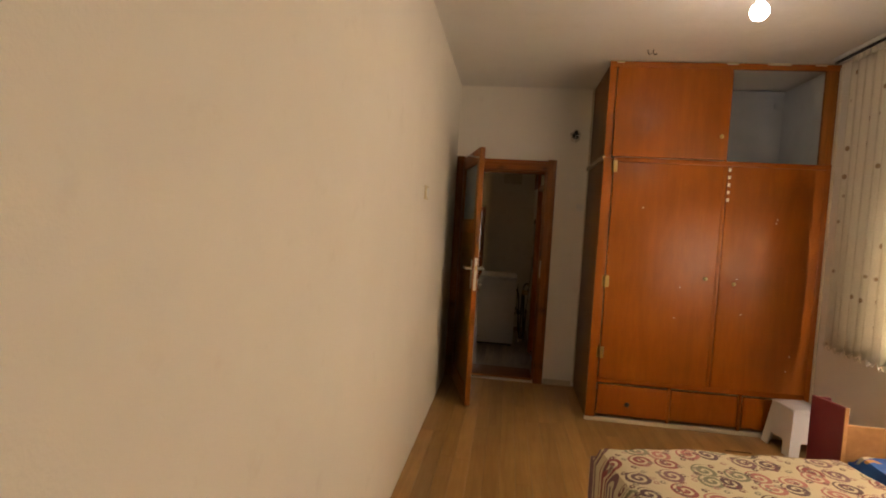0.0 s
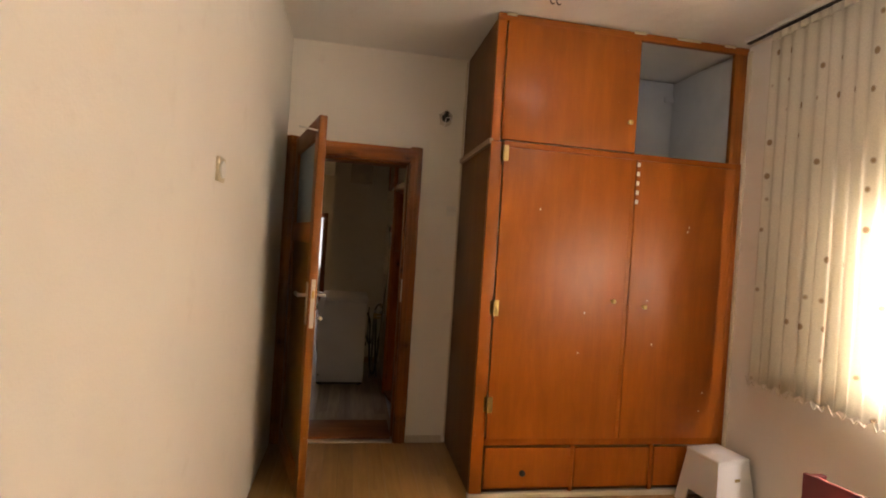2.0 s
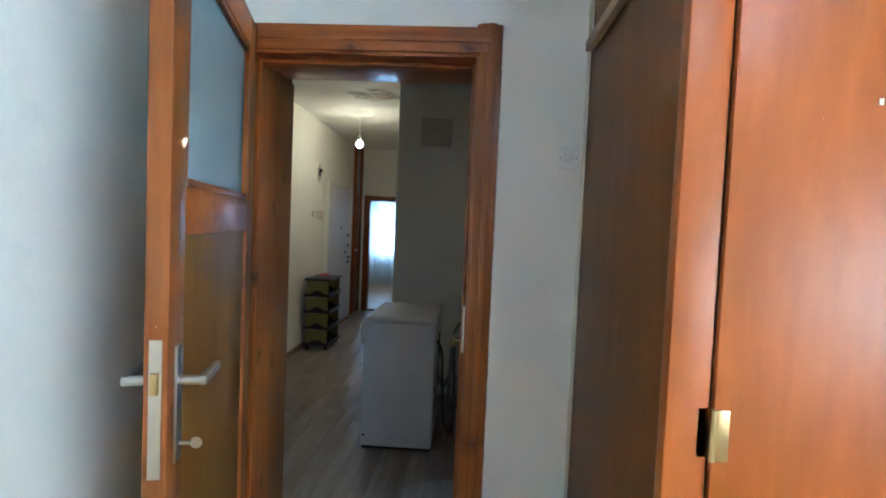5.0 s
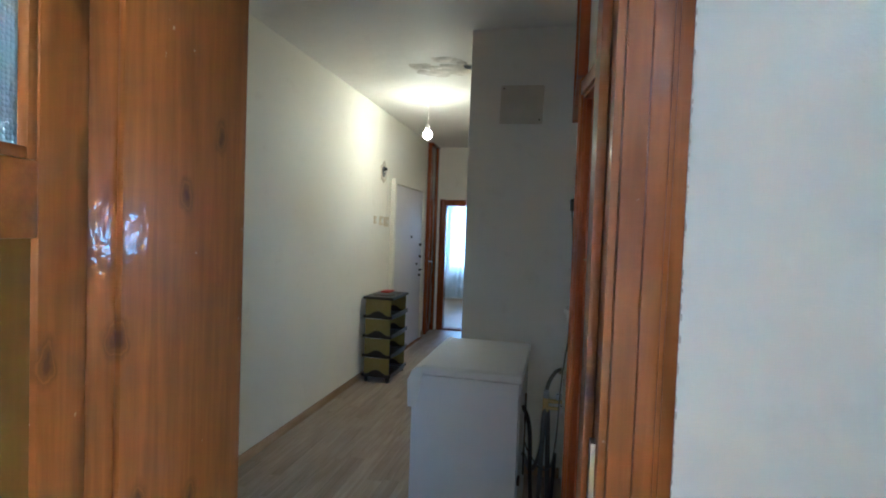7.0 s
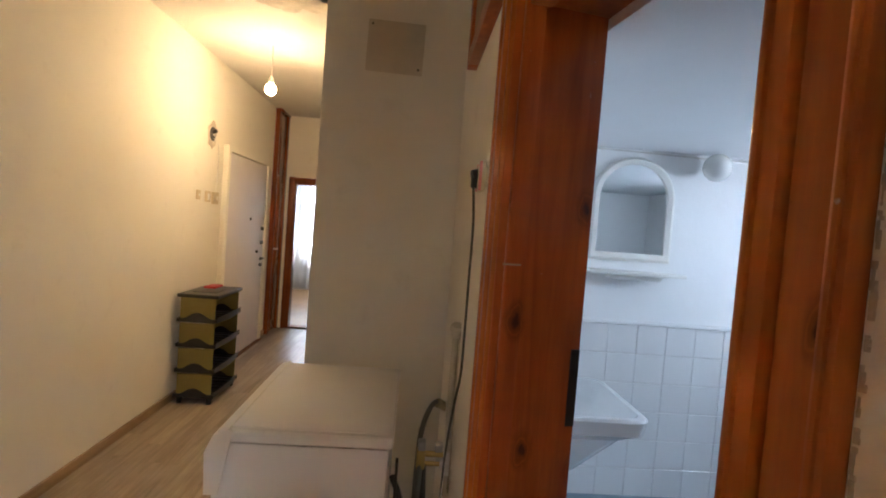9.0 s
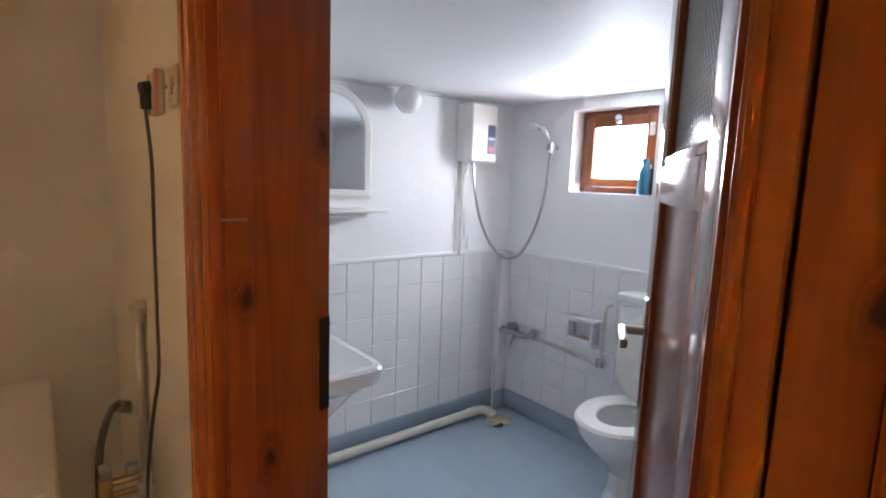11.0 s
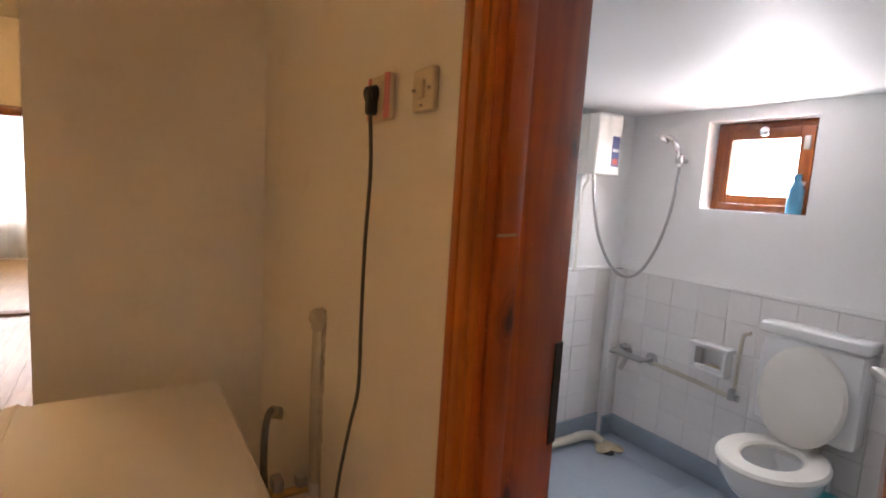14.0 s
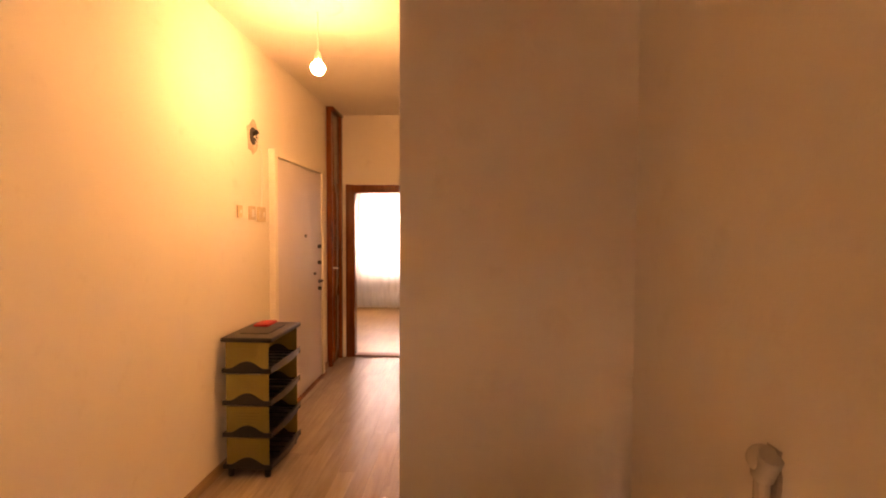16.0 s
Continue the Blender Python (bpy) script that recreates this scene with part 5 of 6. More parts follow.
def washing_machine():
    x0, x1, y0, y1, h = 1.19, 1.66, 1.40, 2.05, 0.85
    t = thing("washing_machine", ((x0 + x1) / 2, (y0 + y1) / 2, 0), "white washing machine with its plain side turned to the door", "washing machine")
    part("body", box(x0 + 0.01, x1 - 0.012, y0 + 0.006, y1 - 0.006, 0.03, h - 0.035, bevel=0.008), "enamel", t)
    part("top", box(x0 + 0.02, x1, y0, y1, h - 0.033, h, bevel=0.012, seg=3), "enamel", t, "flat white top with rounded rim")
    part("top_inset", box(x0 + 0.045, x1 - 0.02, y0 + 0.022, y1 - 0.022, h - 0.002, h + 0.0025, bevel=0.002), "enamel", t)
    bm = bmesh.new()
    prof = [(x0 - 0.004, h - 0.17), (x0 - 0.008, h - 0.06), (x0 + 0.012, h - 0.014), (x0 + 0.05, h + 0.004), (x0 + 0.06, h - 0.004), (x0 + 0.03, h - 0.17)]
    a, b = ([bm.verts.new((x, y, z)) for x, z in prof] for y in (y0 - 0.002, y1 + 0.002))
    for k in range(6):
        bm.faces.new((a[k], a[(k + 1) % 6], b[(k + 1) % 6], b[k]))
    bm.faces.new(a[::-1])
    bm.faces.new(b)
    part("control_panel", bm, "white_plastic", t, "curved white control panel")
    part("knob", rod(bmesh.new(), (x0 - 0.005, y0 + 0.12, h - 0.10), (x0 - 0.03, y0 + 0.12, h - 0.10), 0.028), "steel", t)
    part("drawer", box(x0 - 0.012, x0, y1 - 0.24, y1 - 0.05, h - 0.15, h - 0.06, bevel=0.005), "white_plastic", t)
    door = lathe(bmesh.new(), (0, 0, 0), [(0.18, 0), (0.18, 0.015), (0.15, 0.03), (0.10, 0.035)], 28)
    part("porthole", turned(door, Matrix.Translation((x0 + 0.01, (y0 + y1) / 2, 0.42)) @ Matrix.Rotation(radians(-90), 4, "Y")), "white_plastic", t, "round loading door")
    part("plinth", box(x0 + 0.02, x1 - 0.02, y0 + 0.012, y1 - 0.012, 0.012, 0.032), "black", t)
    for x in (x0 + 0.05, x1 - 0.05):
        for y in (y0 + 0.05, y1 - 0.05):
            part("foot", rod(bmesh.new(), (x, y, 0), (x, y, 0.03), 0.02), "black", t)
    part("back_plate", box(x1 - 0.012, x1 - 0.008, y0 + 0.05, y1 - 0.05, 0.10, h - 0.10), "steel", t)
    part("transit_cover", rod(bmesh.new(), (x1 - 0.01, y0 + 0.06, 0.40), (x1 + 0.0, y0 + 0.06, 0.40), 0.02), "black", t)
    part("screw", rod(bmesh.new(), (x0 + 0.03, y0 + 0.007, 0.10), (x0 + 0.03, y0 + 0.004, 0.10), 0.008), "dark_metal", t)


washing_machine()
hs = thing("drain_hose", (1.75, 1.75, 0.3), "grey corrugated drain hose looped into the wall", "hose")
part("hose", tube(bmesh.new(), [(1.662, 1.62, 0.45), (1.70, 1.66, 0.36), (1.735, 1.76, 0.42), (1.742, 1.84, 0.56), (1.755, 1.93, 0.67), (1.80, 2.07, 0.715), (1.85, 2.12, 0.69)], 0.0095, 10, 12), "grey_hose", hs)
part("cuff", rod(bmesh.new(), (1.815, 2.085, 0.712), (1.855, 2.13, 0.68), 0.018), "rag", hs, "putty cuff at the wall")
hs = thing("inlet_hose", (1.70, 1.62, 0), "black water inlet hose behind the washing machine", "hose")
part("hose", tube(bmesh.new(), [(1.662, 1.50, 0.70), (1.69, 1.52, 0.60), (1.70, 1.56, 0.35), (1.72, 1.60, 0.12), (1.76, 1.66, 0.06), (1.79, 1.70, 0.22), (1.80, 1.73, 0.42)], 0.009, 8, 12), "black", hs)
part("strap", box(1.668, 1.676, 1.47, 1.49, 0.42, 0.76, bevel=0.003), "black", hs)
hs = thing("waste_hoses", (1.74, 1.68, 0), "two dark hoses hanging to the floor", "hose")
part("hose", tube(bmesh.new(), [(1.748, 1.77, 0.61), (1.742, 1.74, 0.48), (1.735, 1.69, 0.22), (1.72, 1.62, 0.02)], 0.011, 8, 12), "grey_hose", hs)
part("hose", tube(bmesh.new(), [(1.760, 1.78, 0.61), (1.765, 1.76, 0.48), (1.775, 1.71, 0.22), (1.79, 1.64, 0.02)], 0.011, 8, 12), "cable_grey", hs)
vp = thing("wall_water_pipe", (1.84, 1.77, 0.4), "white painted water pipe set in broken plaster with a valve", "pipe")
part("pipe", tube(bmesh.new(), [(1.838, 1.775, 1.065), (1.836, 1.774, 0.85), (1.838, 1.770, 0.62), (1.838, 1.770, 0.58)], 0.012), "pipe", vp)
random.seed(21)
bm = bmesh.new()
rows = []
for k in range(33):
    z, wa, wb, d = 0.52 + k * 0.018, random.uniform(0.013, 0.025), random.uniform(0.013, 0.025), random.uniform(0.002, 0.005)
    rows.append([bm.verts.new(q) for q in ((HX + 0.001, 1.772 - wa, z), (HX - d, 1.772 - wa * 0.8, z), (HX - d * 0.6, 1.772, z), (HX - d, 1.772 + wb * 0.8, z), (HX + 0.001, 1.772 + wb, z))])
for lo, hi in zip(rows, rows[1:]):
    for j in range(4):
        bm.faces.new((lo[j], lo[j + 1], hi[j + 1], hi[j]))
part("chase", bm, "bare", vp, "rough plaster chase")
part("elbow", ball(rod(bmesh.new(), (1.838, 1.775, 1.05), (1.838, 1.755, 1.088), 0.017), (1.836, 1.775, 1.075), 0.021), "pipe", vp)
valve = rod(bmesh.new(), (1.835, 1.775, 0.645), (1.745, 1.775, 0.645), 0.010)
rod(valve, (1.835, 1.775, 0.612), (1.745, 1.775, 0.612), 0.008)
part("valve", bx(valve, 1.735, 1.765, 1.760, 1.792, 0.595, 0.660, bevel=0.006), "brass", vp, "brass double tap body")
part("valve_handle", box(1.738, 1.764, 1.755, 1.797, 0.660, 0.690, bevel=0.006), "old_chrome", vp)
part("valve_handle", box(1.795, 1.822, 1.760, 1.792, 0.655, 0.682, bevel=0.006), "old_chrome", vp)
part("tee", bx(rod(bmesh.new(), (1.838, 1.770, 0.66), (1.838, 1.770, 0.58), 0.014), 1.815, 1.848, 1.755, 1.790, 0.598, 0.628, bevel=0.005), "white_plastic", vp)

sk = plate_x("wall_socket_pink", HX, -1, 1.484, 1.550, 0.080, "cream wall socket with pink edging and a black plug in it", [("pink_edge", "box", -0.035, 0, (0.013, 0.078), "pink"), ("well", "rod", 0.0, 0, 0.030, "aged_plastic")], "socket", "aged_plastic", 0.080)
part("pink_band", box(HX - 0.016, HX - 0.004, 1.518, 1.5255, 1.512, 1.588, bevel=0.002), "pink", sk)
pg = thing("power_cable", (1.80, 1.50, 1.5), "black plug with a long cable hanging down the wall", "cable")
part("plug", bx(rod(bmesh.new(), (HX - 0.014, 1.490, 1.556), (HX - 0.032, 1.487, 1.552), 0.017, 0.015), HX - 0.034, HX - 0.014, 1.477, 1.499, 1.518, 1.564, bevel=0.008, seg=3), "black", pg)
part("cable", tube(bmesh.new(), [(1.824, 1.488, 1.525), (1.832, 1.494, 1.42), (1.834, 1.510, 1.28), (1.834, 1.512, 1.12), (1.832, 1.508, 1.00), (1.822, 1.522, 0.91), (1.81, 1.545, 0.76), (1.80, 1.545, 0.55), (1.78, 1.62, 0.40), (1.73, 1.70, 0.36), (1.68, 1.72, 0.42), (1.662, 1.72, 0.46)], 0.0036, 8, 12), "cable_grey", pg)
plate_x("light_switch_bathroom", HX, -1, 1.327, 1.545, 0.064, "yellowed wall switch beside the bathroom door", [("rocker", "box", 0, 0, (0.018, 0.028), "aged_plastic"), ("screw", "rod", 0.023, 0.0, 0.0025, "bare"), ("screw", "rod", -0.023, 0.0, 0.0025, "bare"), ("slot", "box", 0, -0.024, (0.008, 0.003), "bare")], "switch")
cv = thing("wall_cover_plate", (1.53, CY, 2.17), "square painted-over cover plate high on the wall", "cover plate")
part("plate", turned(box(-0.125, 0.125, -0.006, 0.0, -0.112, 0.112, bevel=0.003), Matrix.Translation((1.532, CY, 2.176)) @ Matrix.Rotation(radians(1.2), 4, "Y")), "patch", cv)
for dx, dz in ((-0.105, 0.095), (0.105, -0.09)):
    part("screw", rod(bmesh.new(), (1.532 + dx, CY - 0.006, 2.176 + dz), (1.532 + dx, CY - 0.009, 2.176 + dz), 0.005), "dark_metal", cv)

bulb("pendant_bulb_hall", (0.585, 3.83, 2.285), CH, 0.038, "bulb_hall", "bare warm bulb hanging from a plaster rose", True, 0.05)
single("ceiling_rose_plaster", lathe(bmesh.new(), (0.585, 3.83, CH - 0.03), [(0.05, 0), (0.085, 0.006), (0.10, 0.014), (0.125, 0.020), (0.14, 0.029)], 32), "ceiling", "round moulded plaster ceiling rose", "ceiling rose")
random.seed(17)
bm = bmesh.new()
for k in range(26):
    a, r = random.uniform(0, 6.28), random.uniform(0, 0.26)
    c = (0.93 + r * math.cos(a), 3.02 + 0.8 * r * math.sin(a))
    s = random.uniform(0.03, 0.10)
    n = 9
    vs = [bm.verts.new((c[0] + s * random.uniform(0.6, 1.1) * math.cos(6.2832 * j / n), c[1] + s * random.uniform(0.6, 1.1) * math.sin(6.2832 * j / n), CH - 0.0005 - 0.0012 * (k % 4))) for j in range(n)]
    lo = [bm.verts.new((v.co.x * 0.96 + c[0] * 0.04, v.co.y * 0.96 + c[1] * 0.04, v.co.z - 0.001)) for v in vs]
    for j in range(n):
        bm.faces.new((vs[j], vs[(j + 1) % n], lo[(j + 1) % n], lo[j]))
    bm.faces.new(lo)
single("flaking_paint", bm, "flakes", "damp patch of flaking ceiling paint", "flaking paint", "", "stuff")

wire_hole("hall_lamp_hole", (0, 4.34, 2.01), (1, 0, 0), "open wall lamp hole with loose wires beside the entrance", 1.9)
cb = thing("surface_cable", (0, 4.45, 1.7), "thin white cable running down the wall", "cable")
part("cable", tube(bmesh.new(), [(0.004, 4.36, 1.98), (0.004, 4.47, 1.93), (0.004, 4.48, 1.7), (0.004, 4.46, 1.55)], 0.004), "white_plastic", cb)
plate_x("light_switch_hall", 0, 1, 4.30, 1.505, 0.09, "yellowed light switch beside the entrance door", [("rocker", "box", 0, 0, (0.03, 0.05), "white_plastic")], "switch")
plate_x("entry_phone", 0, 1, 4.45, 1.50, 0.13, "small cream entry phone unit on the wall", [("button", "box", 0.03, 0.0, (0.02, 0.03), "white_plastic"), ("grille", "box", -0.03, 0.0, (0.03, 0.05), "bare")], "intercom", "aged_plastic", 0.10)
plate_x("doorbell_button", 0, 1, 4.12, 1.51, 0.06, "small cream bell push on the wall", [("button", "rod", 0, 0, 0.010, "white_plastic")], "bell push", "aged_plastic", 0.075)


def shoe_rack():
    x0, x1, y0, y1 = 0.045, 0.315, 3.80, 4.28
    t = thing("shoe_rack", ((x0 + x1) / 2, (y0 + y1) / 2, 0), "stacked plastic shoe rack of black shelves and olive end panels", "shoe rack")
    pitch = 0.182
    for k in range(5):
        z = 0.045 + k * pitch
        bm = bmesh.new()
        if k < 4:
            bx(bm, x0, x1, y0, y1, z, z + 0.012, bevel=0.004)
            for a in ((x0, x0 + 0.012, y0, y1), (x1 - 0.012, x1, y0, y1)):
                bx(bm, *a, z, z + 0.034, bevel=0.004)
            for j in range(6):
                yy = y0 + 0.05 + j * 0.075
                bx(bm, x0 + 0.02, x1 - 0.02, yy, yy + 0.012, z + 0.010, z + 0.020, bevel=0.003)
            # bowed lip on the open side
            n = 10
            vs = [bm.verts.new((x1 + 0.022 * math.sin(math.pi * j / n), y0 + (y1 - y0) * j / n, z + 0.004)) for j in range(n + 1)]
            up = [bm.verts.new((v.co.x + 0.012, v.co.y, z + 0.045 + 0.012 * math.sin(math.pi * j / n))) for j, v in enumerate(vs)]
            inn = [bm.verts.new((v.co.x - 0.008, v.co.y, v.co.z)) for v in up]
            for j in range(n):
                bm.faces.new((vs[j], vs[j + 1], up[j + 1], up[j]))
                bm.faces.new((up[j], up[j + 1], inn[j + 1], inn[j]))
            part("shelf", bm, "rack_black", t, "black plastic shelf tray")
        else:
            bx(bm, x0 - 0.012, x1 + 0.012, y0 - 0.012, y1 + 0.012, z - 0.004, z + 0.022, bevel=0.010, seg=3)
            bx(bm, x0 + 0.05, x1 - 0.05, y0 + 0.10, y1 - 0.10, z + 0.020, z + 0.027, bevel=0.004)
            part("top_shelf", bm, "rack_black", t, "flat black top")
        if k == 4:
            continue
        for ya, yb in ((y0 - 0.002, y0 + 0.010), (y1 - 0.010, y1 + 0.002)):
            z0, z1 = z + 0.034, z + pitch - 0.004
            n = 14
            bm = bmesh.new()
            rows = []
            for y in (ya, yb):
                lo, hi = [], []
                for j in range(n + 1):
                    u = j / n
                    x = x0 + 0.014 + (x1 - x0 - 0.028) * u
                    arch = 0.040 * max(0.0, math.sin(math.pi * max(0.0, min(1.0, (u - 0.2) / 0.6))))
                    lo.append(bm.verts.new((x, y, z0 - 0.008 + arch)))
                    hi.append(bm.verts.new((x, y, z1)))
                rows.append((lo, hi))
            for (lo, hi) in rows:
                for j in range(n):
                    bm.faces.new((lo[j], lo[j + 1], hi[j + 1], hi[j]))
            for j in range(n):
                bm.faces.new((rows[0][0][j], rows[0][0][j + 1], rows[1][0][j + 1], rows[1][0][j]))
                bm.faces.new((rows[0][1][j], rows[0][1][j + 1], rows[1][1][j + 1], rows[1][1][j]))
            panel = part("end_panel", bm, "rack_olive", t, "olive yellow end panel with moulded ribs")
            out = -1 if ya < 4 else 1
            face = ya if out < 0 else yb
            for j in range(4):
                zz = z0 + 0.048 + j * 0.018
                lo, hi = sorted((face, face + out * 0.004))
                part("rib", box(x0 + 0.085 - j * 0.006, x1 - 0.085 + j * 0.006, lo, hi, zz, zz + 0.006, bevel=0.002), "rack_olive", panel)
            lo, hi = sorted((face - out * 0.006, face + out * 0.006))
            band = bmesh.new()
            n = 12
            a = [band.verts.new((x0 - 0.006 + (x1 - x0 + 0.012) * j / n, hi, z + 0.004)) for j in range(n + 1)]
            b = [band.verts.new((v.co.x, hi, z + 0.030 + 0.042 * max(0.0, math.sin(math.pi * max(0.0, min(1.0, (j / n - 0.2) / 0.6)))))) for j, v in enumerate(a)]
            for j in range(n):
                band.faces.new((a[j], a[j + 1], b[j + 1], b[j]))
            for v in list(band.verts):
                v.co.y = hi if out > 0 else lo
            got = bmesh.ops.extrude_face_region(band, geom=list(band.faces))
            for v in got["geom"]:
                if isinstance(v, bmesh.types.BMVert):
                    v.co.y -= out * 0.010
            part("clip", band, "rack_black", t, "black clip-on brace")
    for x in (x0 + 0.03, x1 - 0.03):
        for y in (y0 + 0.02, y1 - 0.02):
            part("foot", rod(bmesh.new(), (x, y, 0), (x, y, 0.047), 0.016, 0.02), "rack_black", t)


shoe_rack()
single("red_tray", box(0.10, 0.19, 4.08, 4.24, 0.801, 0.816, bevel=0.006), "red", "small red plastic case lying on the shoe rack", "case")
curtain("curtain_far_room", 9.90, -0.62, 1.25, 0.05, 2.42, "far_curtain", "long sheer white curtain before the bright window", 14, 0.022, 9, "y")

# ---- bathroom ----


def toilet():
    cx, cy = 3.62, 1.52
    t = thing("toilet", (3.75, cy, 0), "white porcelain toilet with its lid raised against the cistern", "toilet")
    bm = bmesh.new()
    n = 28
    rings = []
    for z, rx, ry, ox in ((0.0, 0.125, 0.095, 0.07), (0.02, 0.125, 0.095, 0.07), (0.05, 0.110, 0.082, 0.08), (0.14, 0.095, 0.075, 0.07), (0.21, 0.12, 0.095, 0.04), (0.29, 0.185, 0.150, 0.015), (0.36, 0.225, 0.175, 0.0), (0.395, 0.230, 0.180, 0.0), (0.395, 0.165, 0.120, 0.0), (0.33, 0.150, 0.105, 0.0), (0.24, 0.09, 0.06, 0.03)):
        rings.append([bm.verts.new((cx + ox + rx * math.cos(2 * math.pi * k / n), cy + ry * math.sin(2 * math.pi * k / n), z)) for k in range(n)])
    for lo, hi in zip(rings, rings[1:]):
        for k in range(n):
            bm.faces.new((lo[k], lo[(k + 1) % n], hi[(k + 1) % n], hi[k]))
    bm.faces.new(rings[0][::-1])
    bm.faces.new(rings[-1])
    part("bowl", bm, "porcelain", t)
    bx_back = box(cx + 0.14, 3.90, cy - 0.12, cy + 0.12, 0.20, 0.395, bevel=0.04, seg=3)
    part("bowl_back", bx_back, "porcelain", t)
    bm = bmesh.new()
    rings = []
    for rx, ry, z in ((0.238, 0.186, 0.400), (0.240, 0.188, 0.412), (0.228, 0.178, 0.424), (0.150, 0.108, 0.424), (0.140, 0.098, 0.416), (0.146, 0.104, 0.400)):
        rings.append([bm.verts.new((cx + rx * math.cos(2 * math.pi * k / 32), cy + ry * math.sin(2 * math.pi * k / 32), z)) for k in range(32)])
    for k in range(6):
        lo, hi = rings[k], rings[(k + 1) % 6]
        for j in range(32):
            bm.faces.new((lo[j], lo[(j + 1) % 32], hi[(j + 1) % 32], hi[j]))
    part("seat", bm, "white_plastic", t, "white plastic seat ring")
    lid = lathe(bmesh.new(), (0, 0, 0), [(0.157, 0), (0.162, 0.008), (0.148, 0.018)], 32, 1.28, 1.0)
    part("lid", turned(lid, Matrix.Translation((cx + 0.175, cy, 0.635)) @ Matrix.Rotation(radians(-82), 4, "Y")), "white_plastic", t, "raised oval lid")
    for dy in (-0.07, 0.07):
        part("hinge", rod(bmesh.new(), (cx + 0.20, cy + dy - 0.015, 0.43), (cx + 0.20, cy + dy + 0.015, 0.43), 0.010), "white_plastic", t)
    cis = box(3.815, 3.925, cy - 0.19, cy + 0.19, 0.47, 0.86, bevel=0.025, seg=3)
    part("cistern", cis, "porcelain", t)
    part("cistern_lid", box(3.805, 3.928, cy - 0.20, cy + 0.20, 0.86, 0.91, bevel=0.018, seg=3), "porcelain", t)
    part("flush_pipe", rod(bmesh.new(), (3.88, cy, 0.38), (3.88, cy, 0.48), 0.03), "porcelain", t)


toilet()


def waste_bin():
    c = (3.62, 1.33, 0)
    t = thing("waste_bin", c, "small white plastic bin with a turquoise swing lid and teal print", "bin")
    part("body", lathe(bmesh.new(), c, [(0.078, 0), (0.080, 0.01), (0.100, 0.23), (0.104, 0.235)]), "white_plastic", t)
    part("rim", lathe(bmesh.new(), (c[0], c[1], 0.235), [(0.106, 0), (0.108, 0.012), (0.100, 0.05), (0.085, 0.08)]), "white_plastic", t)
    part("swing_lid", turned(lathe(bmesh.new(), (0, 0, 0), [(0.083, 0), (0.078, 0.014), (0.05, 0.026), (0.01, 0.03)]), Matrix.Translation((c[0], c[1], 0.312)) @ Matrix.Rotation(radians(-14), 4, "Y")), "teal", t, "turquoise swing lid")
    for k in range(7):
        a = radians(150 + k * 22)
        r = 0.090
        m = Matrix.Translation((c[0] + r * math.cos(a), c[1] + r * math.sin(a), 0.08 + 0.05 * (k % 3))) @ Matrix.Rotation(a, 4, "Z")
        part("print", turned(box(-0.004, 0.010, -0.018, 0.018, 0, 0.028, bevel=0.006), m), "teal", t)


waste_bin()


def basin():
    x0, x1, y0, y1, z = BX0 + 0.012, 2.46, 1.62, 2.08, 0.85
    t = thing("wash_basin", (x0, (y0 + y1) / 2, 0.6), "white porcelain wall basin on the wall beside the door", "basin")
    bm = bmesh.new()

    def ring(xa, xb, ya, yb, zz, r):
        pts = []
        for cx, cy, a0 in ((xb - r, yb - r, 0), (xa + r, yb - r, 90), (xa + r, ya + r, 180), (xb - r, ya + r, 270)):
            for k in range(6):
                a = radians(a0 + k * 18)
                pts.append(bm.verts.new((cx + r * math.cos(a), cy + r * math.sin(a), zz)))
        return pts

    rings = [ring(x0, x0 + 0.14, 1.76, 1.94, z - 0.26, 0.03), ring(x0, x0 + 0.20, 1.70, 2.0, z - 0.20, 0.05), ring(x0, x1 - 0.06, y0 + 0.05, y1 - 0.05, z - 0.085, 0.05), ring(x0, x1 - 0.008, y0 + 0.008, y1 - 0.008, z - 0.055, 0.05), ring(x0, x1, y0, y1, z - 0.008, 0.05), ring(x0, x1 - 0.006, y0 + 0.006, y1 - 0.006, z, 0.05),
             ring(x0 + 0.05, x1 - 0.022, y0 + 0.022, y1 - 0.022, z, 0.05), ring(x0 + 0.07, x1 - 0.05, y0 + 0.05, y1 - 0.05, z - 0.07, 0.06), ring(x0 + 0.11, x1 - 0.12, y0 + 0.13, y1 - 0.13, z - 0.13, 0.05)]
    for lo, hi in zip(rings, rings[1:]):
        for k in range(24):
            bm.faces.new((lo[k], lo[(k + 1) % 24], hi[(k + 1) % 24], hi[k]))
    bm.faces.new(rings[0][::-1])
    bm.faces.new(rings[-1])
    part("bowl", bm, "porcelain", t)
    part("waste", lathe(bmesh.new(), (2.25, 1.85, z - 0.131), [(0.022, 0), (0.024, 0.003), (0.012, 0.004)]), "chrome", t)
    part("tap", tube(bmesh.new(), [(x0 + 0.03, 1.85, z), (x0 + 0.03, 1.85, z + 0.08), (x0 + 0.06, 1.85, z + 0.11), (x0 + 0.13, 1.85, z + 0.09)], 0.011), "chrome", t)
    part("waste_pipe", tube(bmesh.new(), [(2.20, 1.85, z - 0.25), (2.20, 1.85, 0.35), (2.17, 1.95, 0.22), (2.15, 2.2, 0.12), (2.16, 2.45, 0.06)], 0.018), "pipe", t)


basin()


